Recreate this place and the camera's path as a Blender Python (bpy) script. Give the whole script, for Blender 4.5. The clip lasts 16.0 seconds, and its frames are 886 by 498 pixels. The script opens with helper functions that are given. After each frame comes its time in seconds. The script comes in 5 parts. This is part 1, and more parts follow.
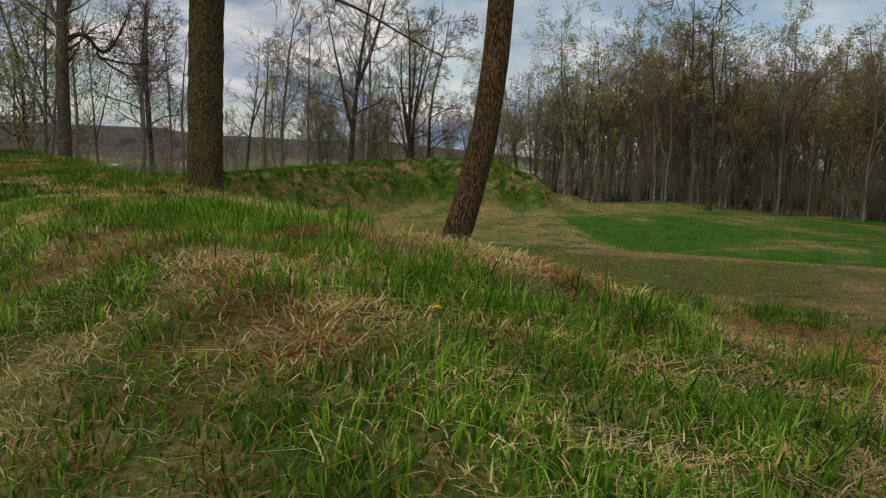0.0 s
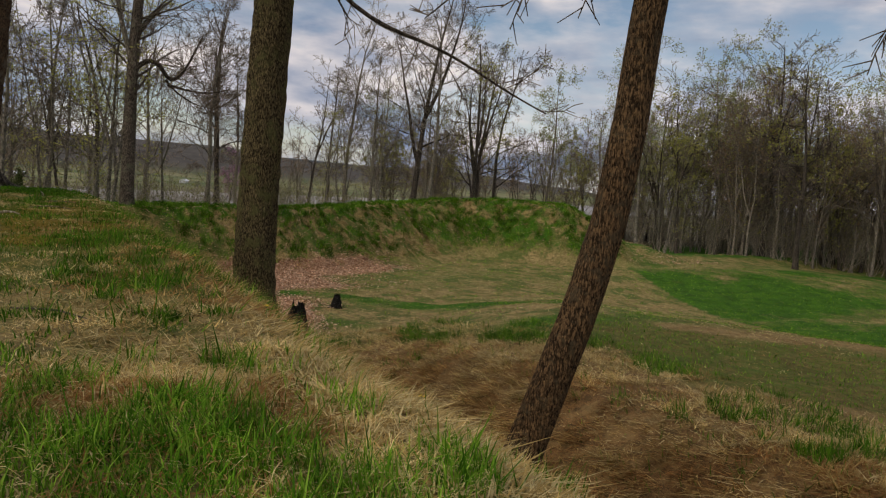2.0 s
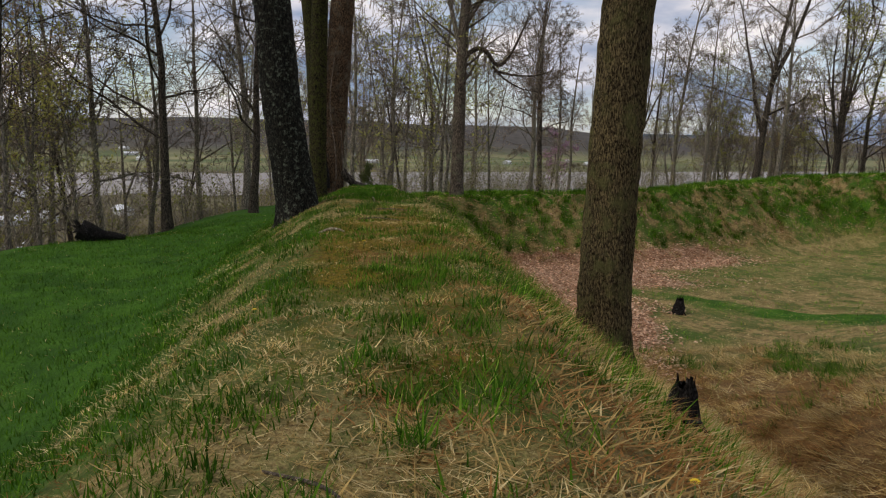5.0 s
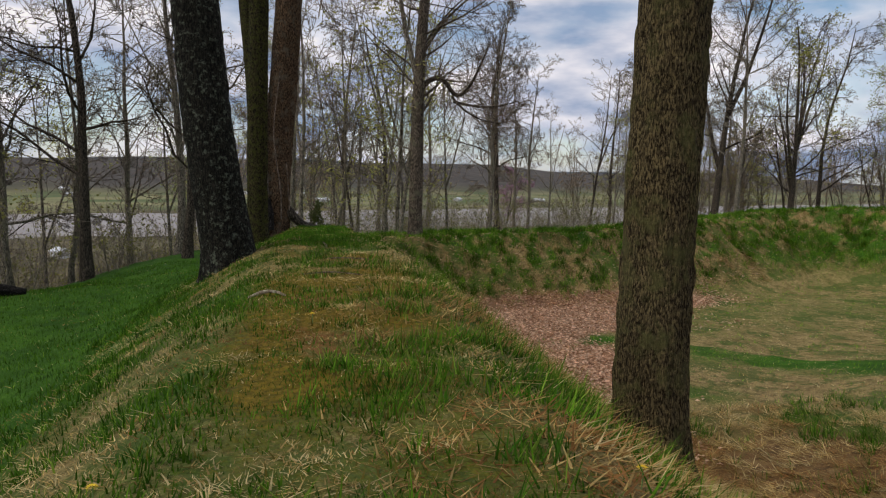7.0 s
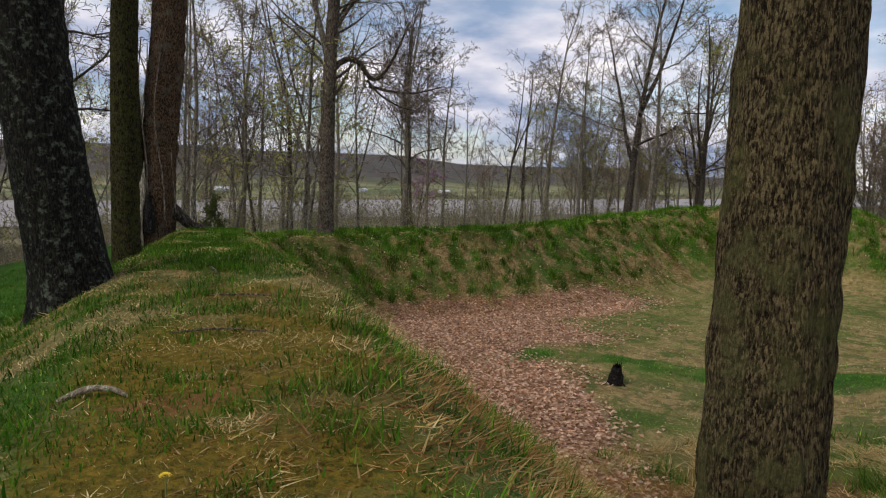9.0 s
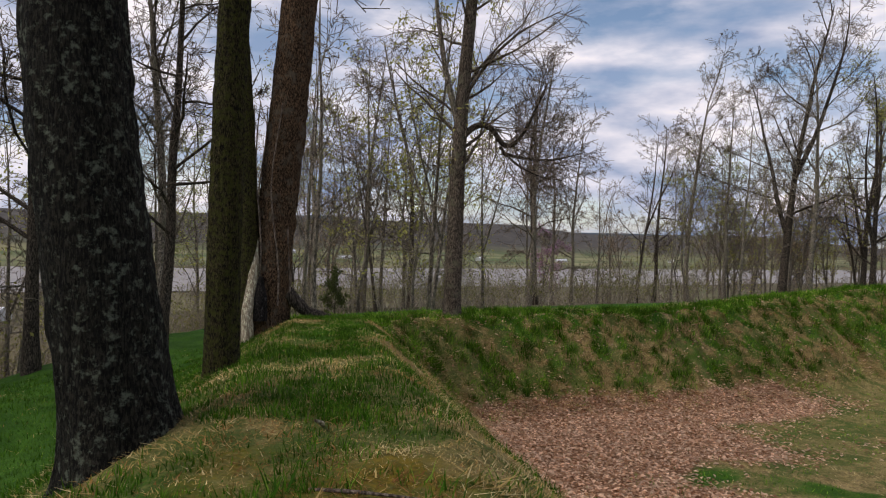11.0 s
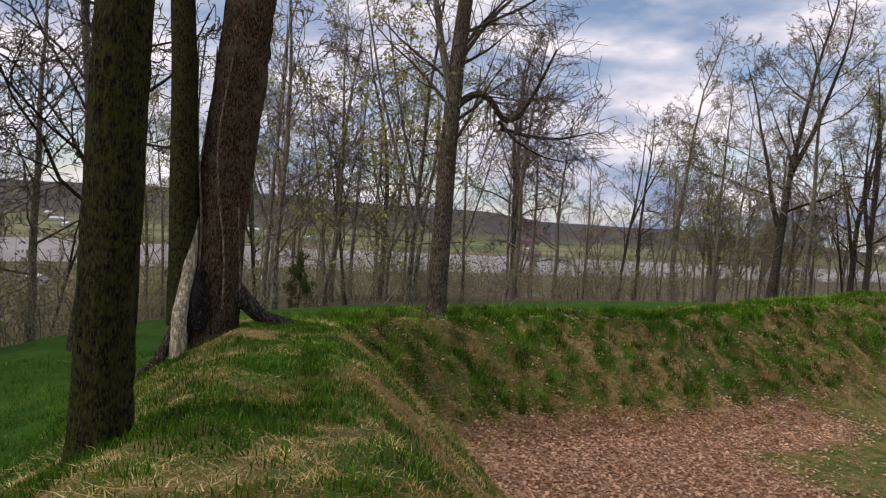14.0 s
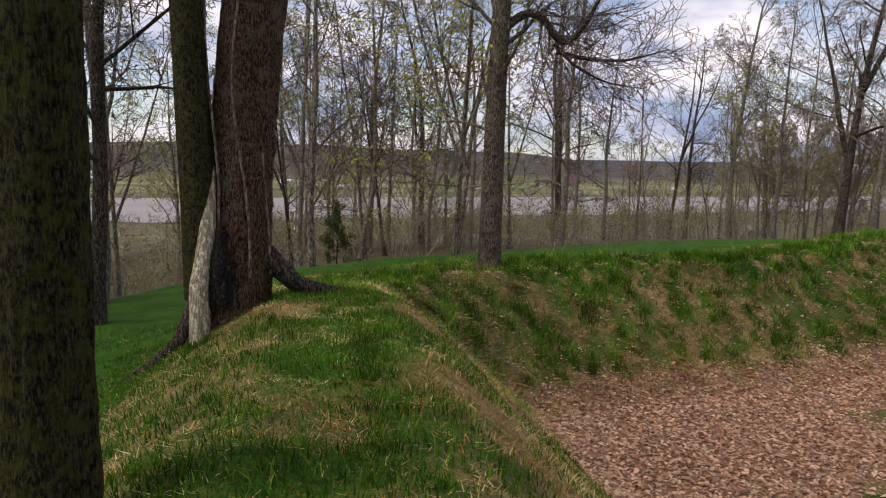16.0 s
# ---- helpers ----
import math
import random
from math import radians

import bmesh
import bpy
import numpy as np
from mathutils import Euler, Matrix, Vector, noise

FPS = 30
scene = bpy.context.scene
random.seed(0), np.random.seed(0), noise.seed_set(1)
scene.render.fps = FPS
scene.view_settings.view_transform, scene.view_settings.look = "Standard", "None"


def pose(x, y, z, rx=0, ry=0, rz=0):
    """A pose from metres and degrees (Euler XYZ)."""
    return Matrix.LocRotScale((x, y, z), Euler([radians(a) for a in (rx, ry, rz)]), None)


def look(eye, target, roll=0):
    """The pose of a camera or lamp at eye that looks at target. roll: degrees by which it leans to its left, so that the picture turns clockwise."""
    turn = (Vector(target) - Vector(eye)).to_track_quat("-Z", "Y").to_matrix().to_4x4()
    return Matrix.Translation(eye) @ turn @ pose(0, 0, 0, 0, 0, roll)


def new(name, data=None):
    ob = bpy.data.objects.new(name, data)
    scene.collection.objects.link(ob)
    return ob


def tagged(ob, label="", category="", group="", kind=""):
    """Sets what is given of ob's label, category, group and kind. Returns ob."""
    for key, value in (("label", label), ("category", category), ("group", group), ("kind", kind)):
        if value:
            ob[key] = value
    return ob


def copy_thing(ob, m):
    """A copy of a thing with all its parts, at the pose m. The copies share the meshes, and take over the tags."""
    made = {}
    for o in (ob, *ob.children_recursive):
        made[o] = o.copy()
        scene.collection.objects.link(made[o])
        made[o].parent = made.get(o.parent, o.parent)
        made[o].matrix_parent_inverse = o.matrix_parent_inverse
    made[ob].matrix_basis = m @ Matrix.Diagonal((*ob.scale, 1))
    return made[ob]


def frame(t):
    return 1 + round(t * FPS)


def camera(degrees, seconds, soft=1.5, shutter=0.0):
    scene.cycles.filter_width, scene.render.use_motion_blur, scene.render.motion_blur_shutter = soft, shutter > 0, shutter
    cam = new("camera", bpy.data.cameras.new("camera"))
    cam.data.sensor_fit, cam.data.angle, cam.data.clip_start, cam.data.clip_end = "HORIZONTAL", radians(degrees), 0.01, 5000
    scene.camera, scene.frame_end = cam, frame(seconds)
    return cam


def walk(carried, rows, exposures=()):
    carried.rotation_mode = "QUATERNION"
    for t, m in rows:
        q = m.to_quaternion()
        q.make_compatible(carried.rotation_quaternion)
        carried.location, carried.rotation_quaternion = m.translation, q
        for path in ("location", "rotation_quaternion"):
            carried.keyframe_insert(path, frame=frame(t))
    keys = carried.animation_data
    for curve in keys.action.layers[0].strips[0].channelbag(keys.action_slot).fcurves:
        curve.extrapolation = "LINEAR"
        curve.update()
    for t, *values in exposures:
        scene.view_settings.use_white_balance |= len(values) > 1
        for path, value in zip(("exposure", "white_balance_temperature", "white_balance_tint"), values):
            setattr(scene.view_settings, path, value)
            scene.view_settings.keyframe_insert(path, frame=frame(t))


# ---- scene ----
cam = camera(65.6, 16.0, soft=1.15)
PATH = [
    (0, (2.527, 3.405, 2.706), (2.181, 5.355, 2.427), 1.7),
    (0.5, (2.2, 4.0, 2.86), (1.9, 5.963, 2.628), 2.9),
    (0.8, (2.06, 4.36, 2.93), (1.785, 6.311, 2.585), 6.9),
    (0.9, (2.03, 4.47, 2.955), (1.76, 6.417, 2.59), 10.7),
    (1, (2.009, 4.591, 2.986), (1.65, 6.541, 2.727), 14.5),
    (1.5, (1.764, 5.091, 3.08), (1.118, 6.972, 2.875), 7.3),
    (2, (1.549, 5.565, 3.334), (1.039, 7.488, 3.131), 4.4),
    (2.5, (1.37, 5.987, 3.476), (0.649, 7.822, 3.141), 5.6),
    (3, (1.056, 6.353, 3.565), (0.119, 8.088, 3.23), 5.3),
    (3.5, (0.76, 6.826, 3.578), (-0.477, 8.371, 3.293), 4.8),
    (3.7, (0.602, 7.018, 3.611), (-0.693, 8.506, 3.284), 4.6),
    (5.8, (-0.975, 8.42, 3.553), (-2.305, 9.885, 3.259), -1.6),
    (6, (-1.184, 8.606, 3.559), (-2.55, 10.037, 3.262), -2.9),
    (6.5, (-1.678, 9.063, 3.519), (-2.98, 10.568, 3.314), 0.8),
    (7, (-2.195, 9.622, 3.46), (-3.39, 11.213, 3.255), 0.9),
    (7.5, (-2.725, 10.16, 3.482), (-3.665, 11.907, 3.227), 0.6),
    (8, (-3.159, 10.744, 3.494), (-3.885, 12.567, 3.105), 2.5),
    (8.5, (-3.661, 11.186, 3.518), (-4.472, 12.983, 3.183), 1.4),
    (9, (-4.159, 11.641, 3.56), (-5.122, 13.379, 3.335), 1.8),
    (9.5, (-4.696, 12.191, 3.66), (-5.847, 13.825, 3.578), 0.1),
    (9.7, (-4.865, 12.335, 3.67), (-6.001, 13.98, 3.598), -2.7),
    (11.8, (-7.038, 14.446, 3.824), (-8.345, 15.96, 3.801), 3.9),
    (12, (-7.167, 14.573, 3.841), (-8.379, 16.156, 3.689), 0.3),
    (12.5, (-7.612, 15.027, 3.802), (-8.549, 16.787, 3.65), 0.1),
    (13, (-7.996, 15.32, 3.785), (-9.038, 17.019, 3.614), 5.0),
    (13.5, (-8.421, 15.704, 3.761), (-9.504, 17.381, 3.639), 5.4),
    (14, (-8.855, 16.033, 3.772), (-10.03, 17.649, 3.696), 3.9),
    (14.5, (-9.296, 16.367, 3.776), (-10.49, 17.963, 3.611), 4.5),
    (15, (-9.73, 16.711, 3.771), (-10.94, 18.296, 3.611), 1.6),
    (15.5, (-10.107, 17.037, 3.741), (-11.287, 18.638, 3.533), 1.3),
    (16, (-10.537, 17.443, 3.689), (-11.776, 18.994, 3.447), 1.4),
]
walk(cam, [(t, look(e, a, r)) for t, e, a, r in PATH],
     exposures=[(0, -0.4, 7200, 5), (2.5, -0.42, 7350, 12), (3.0, -0.42, 7300, 12), (3.5, -0.2, 7200, 12), (6, -0.18, 6950, 10), (9.5, -0.08, 6750, 12), (12, -0.16, 6900, 15), (14, -0.04, 6950, 16), (16, 0.1, 6950, 16)])

# ---------------------------------------------------------------- light
world = bpy.data.worlds.new("sky")
scene.world = world
world.use_nodes = True
wn, wl = world.node_tree.nodes, world.node_tree.links
wn.clear()
SUN_ELEV, SUN_AZ = 50.0, -148.0          # degrees above the horizon, from +y to +x
sky = wn.new("ShaderNodeTexSky")
sky.sky_type, sky.sun_disc = "NISHITA", False
sky.sun_elevation, sky.sun_rotation = radians(SUN_ELEV), radians(SUN_AZ)
sky.air_density, sky.dust_density, sky.ozone_density = 1.0, 0.4, 2.0
# broken cloud over the whole sky
tc = wn.new("ShaderNodeTexCoord")
flat = wn.new("ShaderNodeMapping")
flat.inputs["Scale"].default_value = (1.6, 1.6, 5.0)
flat.inputs["Location"].default_value = (0.3, 0.1, 0.4)
cloud = wn.new("ShaderNodeTexNoise")
cloud.inputs["Scale"].default_value, cloud.inputs["Detail"].default_value = 2.2, 7.0
cloud.inputs["Roughness"].default_value = 0.55
cover = wn.new("ShaderNodeValToRGB")
cover.color_ramp.elements[0].position, cover.color_ramp.elements[1].position = 0.34, 0.54
tone = wn.new("ShaderNodeTexNoise")
tone.inputs["Scale"].default_value, tone.inputs["Detail"].default_value = 4.0, 5.0
shade = wn.new("ShaderNodeValToRGB")
shade.color_ramp.elements[0].position, shade.color_ramp.elements[0].color = 0.36, (2.3, 3.1, 4.8, 1)
shade.color_ramp.elements[1].position, shade.color_ramp.elements[1].color = 0.68, (8.6, 8.3, 8.8, 1)
mixer = wn.new("ShaderNodeMix")
mixer.data_type = "RGBA"
bg = wn.new("ShaderNodeBackground")
bg.inputs["Strength"].default_value = 0.13
wout = wn.new("ShaderNodeOutputWorld")
wl.new(tc.outputs["Generated"], flat.inputs["Vector"])
wl.new(flat.outputs["Vector"], cloud.inputs["Vector"])
wl.new(flat.outputs["Vector"], tone.inputs["Vector"])
wl.new(cloud.outputs["Fac"], cover.inputs["Fac"])
wl.new(tone.outputs["Fac"], shade.inputs["Fac"])
wl.new(cover.outputs["Color"], mixer.inputs["Factor"])
wl.new(sky.outputs["Color"], mixer.inputs["A"])
wl.new(shade.outputs["Color"], mixer.inputs["B"])
wl.new(mixer.outputs["Result"], bg.inputs["Color"])
wl.new(bg.outputs["Background"], wout.inputs["Surface"])

sun_data = bpy.data.lights.new("sun", "SUN")
sun_data.energy, sun_data.angle, sun_data.color = 1.9, radians(24), (1.0, 0.95, 0.88)
sun = new("sun", sun_data)
az, el = radians(SUN_AZ), radians(SUN_ELEV)
sun.matrix_world = look((math.sin(az) * math.cos(el) * 50, math.cos(az) * math.cos(el) * 50, math.sin(el) * 50 + 20), (0, 0, 20))

# ---------------------------------------------------------------- materials


class Nodes:
    """A short way to write node materials."""

    def __init__(self, name, rough=0.9, spec=0.3):
        self.m = bpy.data.materials.new(name)
        self.m.use_nodes = True
        self.t = self.m.node_tree
        self.b = self.t.nodes["Principled BSDF"]
        self.b.inputs["Roughness"].default_value = rough
        self.b.inputs["Specular IOR Level"].default_value = spec
        self.pos = self.t.nodes.new("ShaderNodeTexCoord").outputs["Object"]

    def node(self, kind, **ins):
        n = self.t.nodes.new(kind)
        for key, val in ins.items():
            self.put(n.inputs[key.replace("_", " ")], val)
        return n

    def put(self, sock, val):
        if isinstance(val, bpy.types.NodeSocket):
            self.t.links.new(val, sock)
        else:
            sock.default_value = val

    def scaled(self, s, vec=None):
        n = self.node("ShaderNodeMapping", Vector=vec or self.pos, Scale=s if isinstance(s, tuple) else (s, s, s))
        return n.outputs["Vector"]

    def noise(self, scale, detail=4.0, rough=0.6, vec=None):
        return self.node("ShaderNodeTexNoise", Vector=vec or self.pos, Scale=scale, Detail=detail, Roughness=rough).outputs["Fac"]

    def cells(self, scale, out="Color", vec=None, feature="F1"):
        n = self.node("ShaderNodeTexVoronoi", Vector=vec or self.pos, Scale=scale)
        n.feature = feature
        return n.outputs[out]

    def ramp(self, fac, *stops):
        n = self.node("ShaderNodeValToRGB", Fac=fac)
        e = n.color_ramp.elements
        while len(e) < len(stops):
            e.new(0.5)
        for slot, (p, c) in zip(e, stops):
            slot.position, slot.color = p, ((*c, 1) if isinstance(c, tuple) else (c, c, c, 1))
        return n.outputs["Color"]

    def mix(self, fac, a, b, blend="MIX"):
        n = self.t.nodes.new("ShaderNodeMix")
        n.data_type, n.blend_type = "RGBA", blend
        for key, val in (("Factor", fac), ("A", a), ("B", b)):
            if key != "Factor" and isinstance(val, tuple):
                val = (*val, 1)
            sock = n.inputs[key] if key == "Factor" else [i for i in n.inputs if i.name == key and i.type == "RGBA"][0]
            self.put(sock, val)
        return [o for o in n.outputs if o.type == "RGBA"][0]

    def math(self, op, a, b=0.5, clamp=False):
        n = self.t.nodes.new("ShaderNodeMath")
        n.operation, n.use_clamp = op, clamp
        self.put(n.inputs[0], a)
        self.put(n.inputs[1], b)
        return n.outputs[0]

    def attribute(self, name):
        n = self.t.nodes.new("ShaderNodeAttribute")
        n.attribute_name = name
        return n

    def bump(self, height, strength=0.5, dist=0.02):
        n = self.node("ShaderNodeBump", Height=height, Strength=strength, Distance=dist)
        self.t.links.new(n.outputs["Normal"], self.b.inputs["Normal"])

    def thin(self, color, through_):
        """A thin leaf or blade, which lets some light through."""
        self.put(self.b.inputs["Base Color"], color)
        tr = self.node("ShaderNodeBsdfTranslucent", Color=color)
        mx = self.t.nodes.new("ShaderNodeMixShader")
        mx.inputs[0].default_value = through_
        self.t.links.new(self.b.outputs[0], mx.inputs[1])
        self.t.links.new(tr.outputs[0], mx.inputs[2])
        self.t.links.new(mx.outputs[0], self.t.nodes["Material Output"].inputs["Surface"])
        return self.m

    def done(self, color, rough=None):
        self.put(self.b.inputs["Base Color"], color)
        if rough is not None:
            self.put(self.b.inputs["Roughness"], rough)
        return self.m


def bark_material(name, dark, light, tint=None, tint_amount=0.0, scale=1.0, patch=6.0):
    n = Nodes(name, 0.95, 0.15)
    long_ = n.scaled((25 * scale, 25 * scale, 5 * scale))
    warp = n.noise(1.0, 5.0, 0.6, long_)
    furrow = n.math("MULTIPLY", n.math("ABSOLUTE", n.math("SUBTRACT", warp, 0.5)), 4.0, True)
    crack = n.math("MULTIPLY", n.math("ABSOLUTE", n.math("SUBTRACT", n.noise(1.0, 3.0, 0.5, n.scaled((9 * scale, 9 * scale, 7 * scale))), 0.5)), 6.0, True)
    fine = n.noise(70.0 * scale, 4.0, 0.7)
    streak = n.noise(1.0, 4.0, 0.7, n.scaled((34 * scale, 34 * scale, 10 * scale)))
    h = n.math("ADD", n.math("MULTIPLY", furrow, 0.7), n.math("MULTIPLY", crack, 0.3))
    col = n.mix(n.ramp(h, (0.12, 0.0), (0.62, 1.0)), tuple(c * 0.75 for c in dark), light)
    col = n.mix(n.math("MULTIPLY", n.ramp(streak, (0.5, 0.0), (0.58, 1.0)), 0.8), col, tuple(min(1, c * 1.9) for c in light))
    col = n.mix(n.math("MULTIPLY", n.ramp(fine, (0.3, 1.0), (0.5, 0.0)), 0.5), col, dark)
    big = n.noise(1.3, 4.0)
    col = n.mix(n.math("MULTIPLY", n.ramp(big, (0.35, 1.0), (0.65, 0.0)), 0.35), col, tuple(c * 0.7 for c in dark))
    if tint:
        where = n.ramp(n.noise(patch, 5.0, 0.7), (0.56 - 0.2 * tint_amount, 0.0), (0.66 - 0.1 * tint_amount, 1.0))
        col = n.mix(n.math("MULTIPLY", where, 0.75), col, tint)
    n.bump(n.math("ADD", h, n.math("MULTIPLY", fine, 0.3)), 1.0, 0.05)
    return n.done(col)


BARK_OAK = bark_material("furrowed grey brown bark", (0.022, 0.013, 0.005), (0.2, 0.15, 0.07), (0.15, 0.145, 0.05), 0.35, 1.9, 3.0)
BARK_LEAN = bark_material("fine brown bark", (0.03, 0.017, 0.007), (0.22, 0.13, 0.06), (0.12, 0.09, 0.05), 0.2, 1.4)
BARK_LICHEN = bark_material("dark bark with pale lichen", (0.006, 0.005, 0.004), (0.034, 0.031, 0.022), (0.2, 0.225, 0.165), 0.1, 1.6, 12.0)
BARK_MOSS = bark_material("dark mossy bark", (0.006, 0.005, 0.003), (0.075, 0.062, 0.024), (0.085, 0.09, 0.016), 0.5, 2.0, 14.0)
BARK_OLD = bark_material("shaggy brown bark", (0.022, 0.013, 0.007), (0.18, 0.11, 0.062), (0.17, 0.14, 0.1), 0.2, 1.6, 4.0)
BARK_GREY = bark_material("grey woodland bark", (0.1, 0.084, 0.064), (0.33, 0.28, 0.22), (0.24, 0.22, 0.14), 0.3, 0.8, 2.0)
BARK_WEATHERED = bark_material("weathered brown-grey bark", (0.05, 0.038, 0.028), (0.2, 0.16, 0.12), (0.2, 0.19, 0.12), 0.2, 1.0, 3.0)
BARK_DARK = bark_material("dark woodland bark", (0.03, 0.024, 0.018), (0.14, 0.112, 0.085))
TWIG = bark_material("twig bark", (0.12, 0.09, 0.068), (0.28, 0.22, 0.17))
TWIG_PALE = bark_material("pale twig bark", (0.22, 0.185, 0.14), (0.46, 0.39, 0.3))
DEADWOOD = bark_material("bleached bare wood", (0.34, 0.27, 0.18), (0.62, 0.52, 0.38), None, 0, 0.9)
CHAR = bark_material("charred stump wood", (0.006, 0.005, 0.004), (0.03, 0.025, 0.022), (0.16, 0.15, 0.14), -0.1, 1.5, 9.0)


def leaf_material(name, a, b, translucent=0.5):
    n = Nodes(name, 0.6, 0.25)
    geo = n.t.nodes.new("ShaderNodeNewGeometry").outputs["Random Per Island"]
    col = n.mix(geo, a, b)
    return n.thin(col, translucent)


BUD_GREEN = leaf_material("young spring leaves", (0.26, 0.31, 0.09), (0.44, 0.46, 0.18))
BUD_YELLOW = leaf_material("yellow green spring leaves", (0.34, 0.35, 0.08), (0.5, 0.46, 0.14))
BUD_RUST = leaf_material("rusty tree buds", (0.3, 0.19, 0.1), (0.42, 0.29, 0.15))
BLOSSOM = leaf_material("pink blossom", (0.42, 0.2, 0.33), (0.55, 0.3, 0.42))
SHRUB_LEAF = leaf_material("brush leaves", (0.16, 0.17, 0.04), (0.34, 0.31, 0.1))
SCRUB_TWIG = leaf_material("massed fine twigs and buds", (0.15, 0.115, 0.085), (0.24, 0.22, 0.12), 0.2)
CEDAR_LEAF = leaf_material("cedar needles", (0.06, 0.08, 0.02), (0.12, 0.15, 0.04))


def coloured_material(name, rough=0.75):
    """Colour from the mesh's own colour attribute, varied a little from piece to piece."""
    n = Nodes(name, rough, 0.06)
    geo = n.t.nodes.new("ShaderNodeNewGeometry").outputs["Random Per Island"]
    col = n.mix(1.0, n.attribute("tint").outputs["Color"], n.ramp(geo, (0.0, 0.62), (1.0, 1.3)), "MULTIPLY")
    return n.thin(col, 0.45)


GRASS = coloured_material("grass blades", 0.65)
LITTER = coloured_material("fallen leaves", 0.9)


NORMAL = (-0.927, 0.375)                     # across the river


def ground_material():
    n = Nodes("grassy ground", 0.95, 0.15)
    wa, wb = n.attribute("cover_a"), n.attribute("cover_b")
    sa = n.node("ShaderNodeSeparateColor", Color=wa.outputs["Color"])
    sb = n.node("ShaderNodeSeparateColor", Color=wb.outputs["Color"])
    mid, fine, grain = n.noise(2.2, 6.0, 0.65), n.noise(16.0, 5.0, 0.7), n.noise(75.0, 4.0, 0.7)
    streak = n.noise(1.0, 5.0, 0.7, n.scaled((36, 36, 36)))

    def where(weight, soft=0.22):
        wob = n.math("ADD", n.math("MULTIPLY", mid, 0.45), n.math("MULTIPLY", fine, 0.55))
        v = n.math("ADD", weight, n.math("SUBTRACT", wob, 0.5))
        return n.ramp(v, (0.5 - soft, 0.0), (0.5 + soft, 1.0))

    straw = n.mix(n.ramp(streak, (0.32, 0.0), (0.66, 1.0)), (0.19, 0.115, 0.04), (0.6, 0.46, 0.2))
    straw = n.mix(n.ramp(fine, (0.5, 0.0), (0.75, 0.55)), straw, (0.2, 0.12, 0.06))
    straw = n.mix(n.ramp(n.noise(1.1, 6.0, 0.7), (0.42, 0.0), (0.66, 0.6)), straw, (0.17, 0.13, 0.045))
    straw = n.mix(n.ramp(grain, (0.34, 0.6), (0.5, 0.0)), straw, (0.09, 0.06, 0.025))
    spots = n.noise(5.0, 4.0, 0.75)
    straw = n.mix(n.ramp(spots, (0.5, 0.0), (0.6, 0.7)), straw, (0.1, 0.075, 0.03))
    straw = n.mix(n.ramp(n.noise(0.7, 5.0, 0.75), (0.5, 0.0), (0.56, 0.7)), straw, (0.05, 0.1, 0.016))
    green = n.mix(n.ramp(streak, (0.3, 0.0), (0.72, 1.0)), (0.014, 0.055, 0.004), (0.1, 0.24, 0.018))
    green = n.mix(n.ramp(n.noise(1.2, 6.0, 0.7), (0.4, 0.0), (0.62, 0.8)), green, (0.02, 0.07, 0.006))
    cell = n.cells(20.0, "Color", None)
    cellv = n.node("ShaderNodeSeparateColor", Color=cell).outputs["Red"]
    leaf = n.ramp(cellv, (0.0, (0.24, 0.12, 0.06)), (0.5, (0.43, 0.25, 0.15)), (1.0, (0.62, 0.42, 0.29)))
    leaf = n.mix(n.ramp(fine, (0.38, 0.6), (0.55, 0.0)), leaf, (0.12, 0.075, 0.045))
    brown = n.mix(n.ramp(grain, (0.38, 0.0), (0.62, 1.0)), (0.05, 0.027, 0.01), (0.34, 0.19, 0.075))
    brown = n.mix(n.ramp(spots, (0.4, 0.6), (0.52, 0.0)), brown, (0.05, 0.035, 0.014))
    brown = n.mix(n.ramp(n.noise(3.0, 5.0, 0.75), (0.48, 0.0), (0.6, 0.45)), brown, (0.36, 0.24, 0.1))
    moss = n.mix(n.ramp(fine, (0.35, 0.0), (0.7, 1.0)), (0.085, 0.075, 0.008), (0.3, 0.2, 0.024))
    soil = n.mix(grain, (0.19, 0.075, 0.025), (0.36, 0.17, 0.07))
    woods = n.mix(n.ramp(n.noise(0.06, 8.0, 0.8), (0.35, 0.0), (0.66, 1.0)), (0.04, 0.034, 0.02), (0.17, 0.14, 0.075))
    # distance across the river, which changes the colour of the far hills
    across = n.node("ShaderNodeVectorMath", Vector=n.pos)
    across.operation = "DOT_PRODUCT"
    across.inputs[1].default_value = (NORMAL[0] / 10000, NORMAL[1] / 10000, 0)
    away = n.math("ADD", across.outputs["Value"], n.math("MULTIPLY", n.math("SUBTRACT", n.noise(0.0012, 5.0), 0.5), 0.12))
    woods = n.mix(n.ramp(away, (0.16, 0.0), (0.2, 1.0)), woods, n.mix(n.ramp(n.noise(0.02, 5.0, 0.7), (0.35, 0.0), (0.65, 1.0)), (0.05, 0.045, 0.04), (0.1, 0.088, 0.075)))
    # aerial haze painted into the colour: the farthest wooded hills turn blue
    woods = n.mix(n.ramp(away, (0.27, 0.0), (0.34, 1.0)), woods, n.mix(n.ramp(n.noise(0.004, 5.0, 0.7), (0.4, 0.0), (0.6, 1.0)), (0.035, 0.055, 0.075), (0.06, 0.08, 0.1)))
    field = n.mix(n.ramp(n.noise(0.006, 2.0), (0.4, 0.0), (0.62, 1.0)), (0.09, 0.12, 0.045), (0.24, 0.22, 0.11))
    col = n.mix(where(sa.outputs["Red"]), straw, green)
    col = n.mix(where(sa.outputs["Blue"]), col, brown)
    col = n.mix(where(sa.outputs["Green"], 0.14), col, leaf)
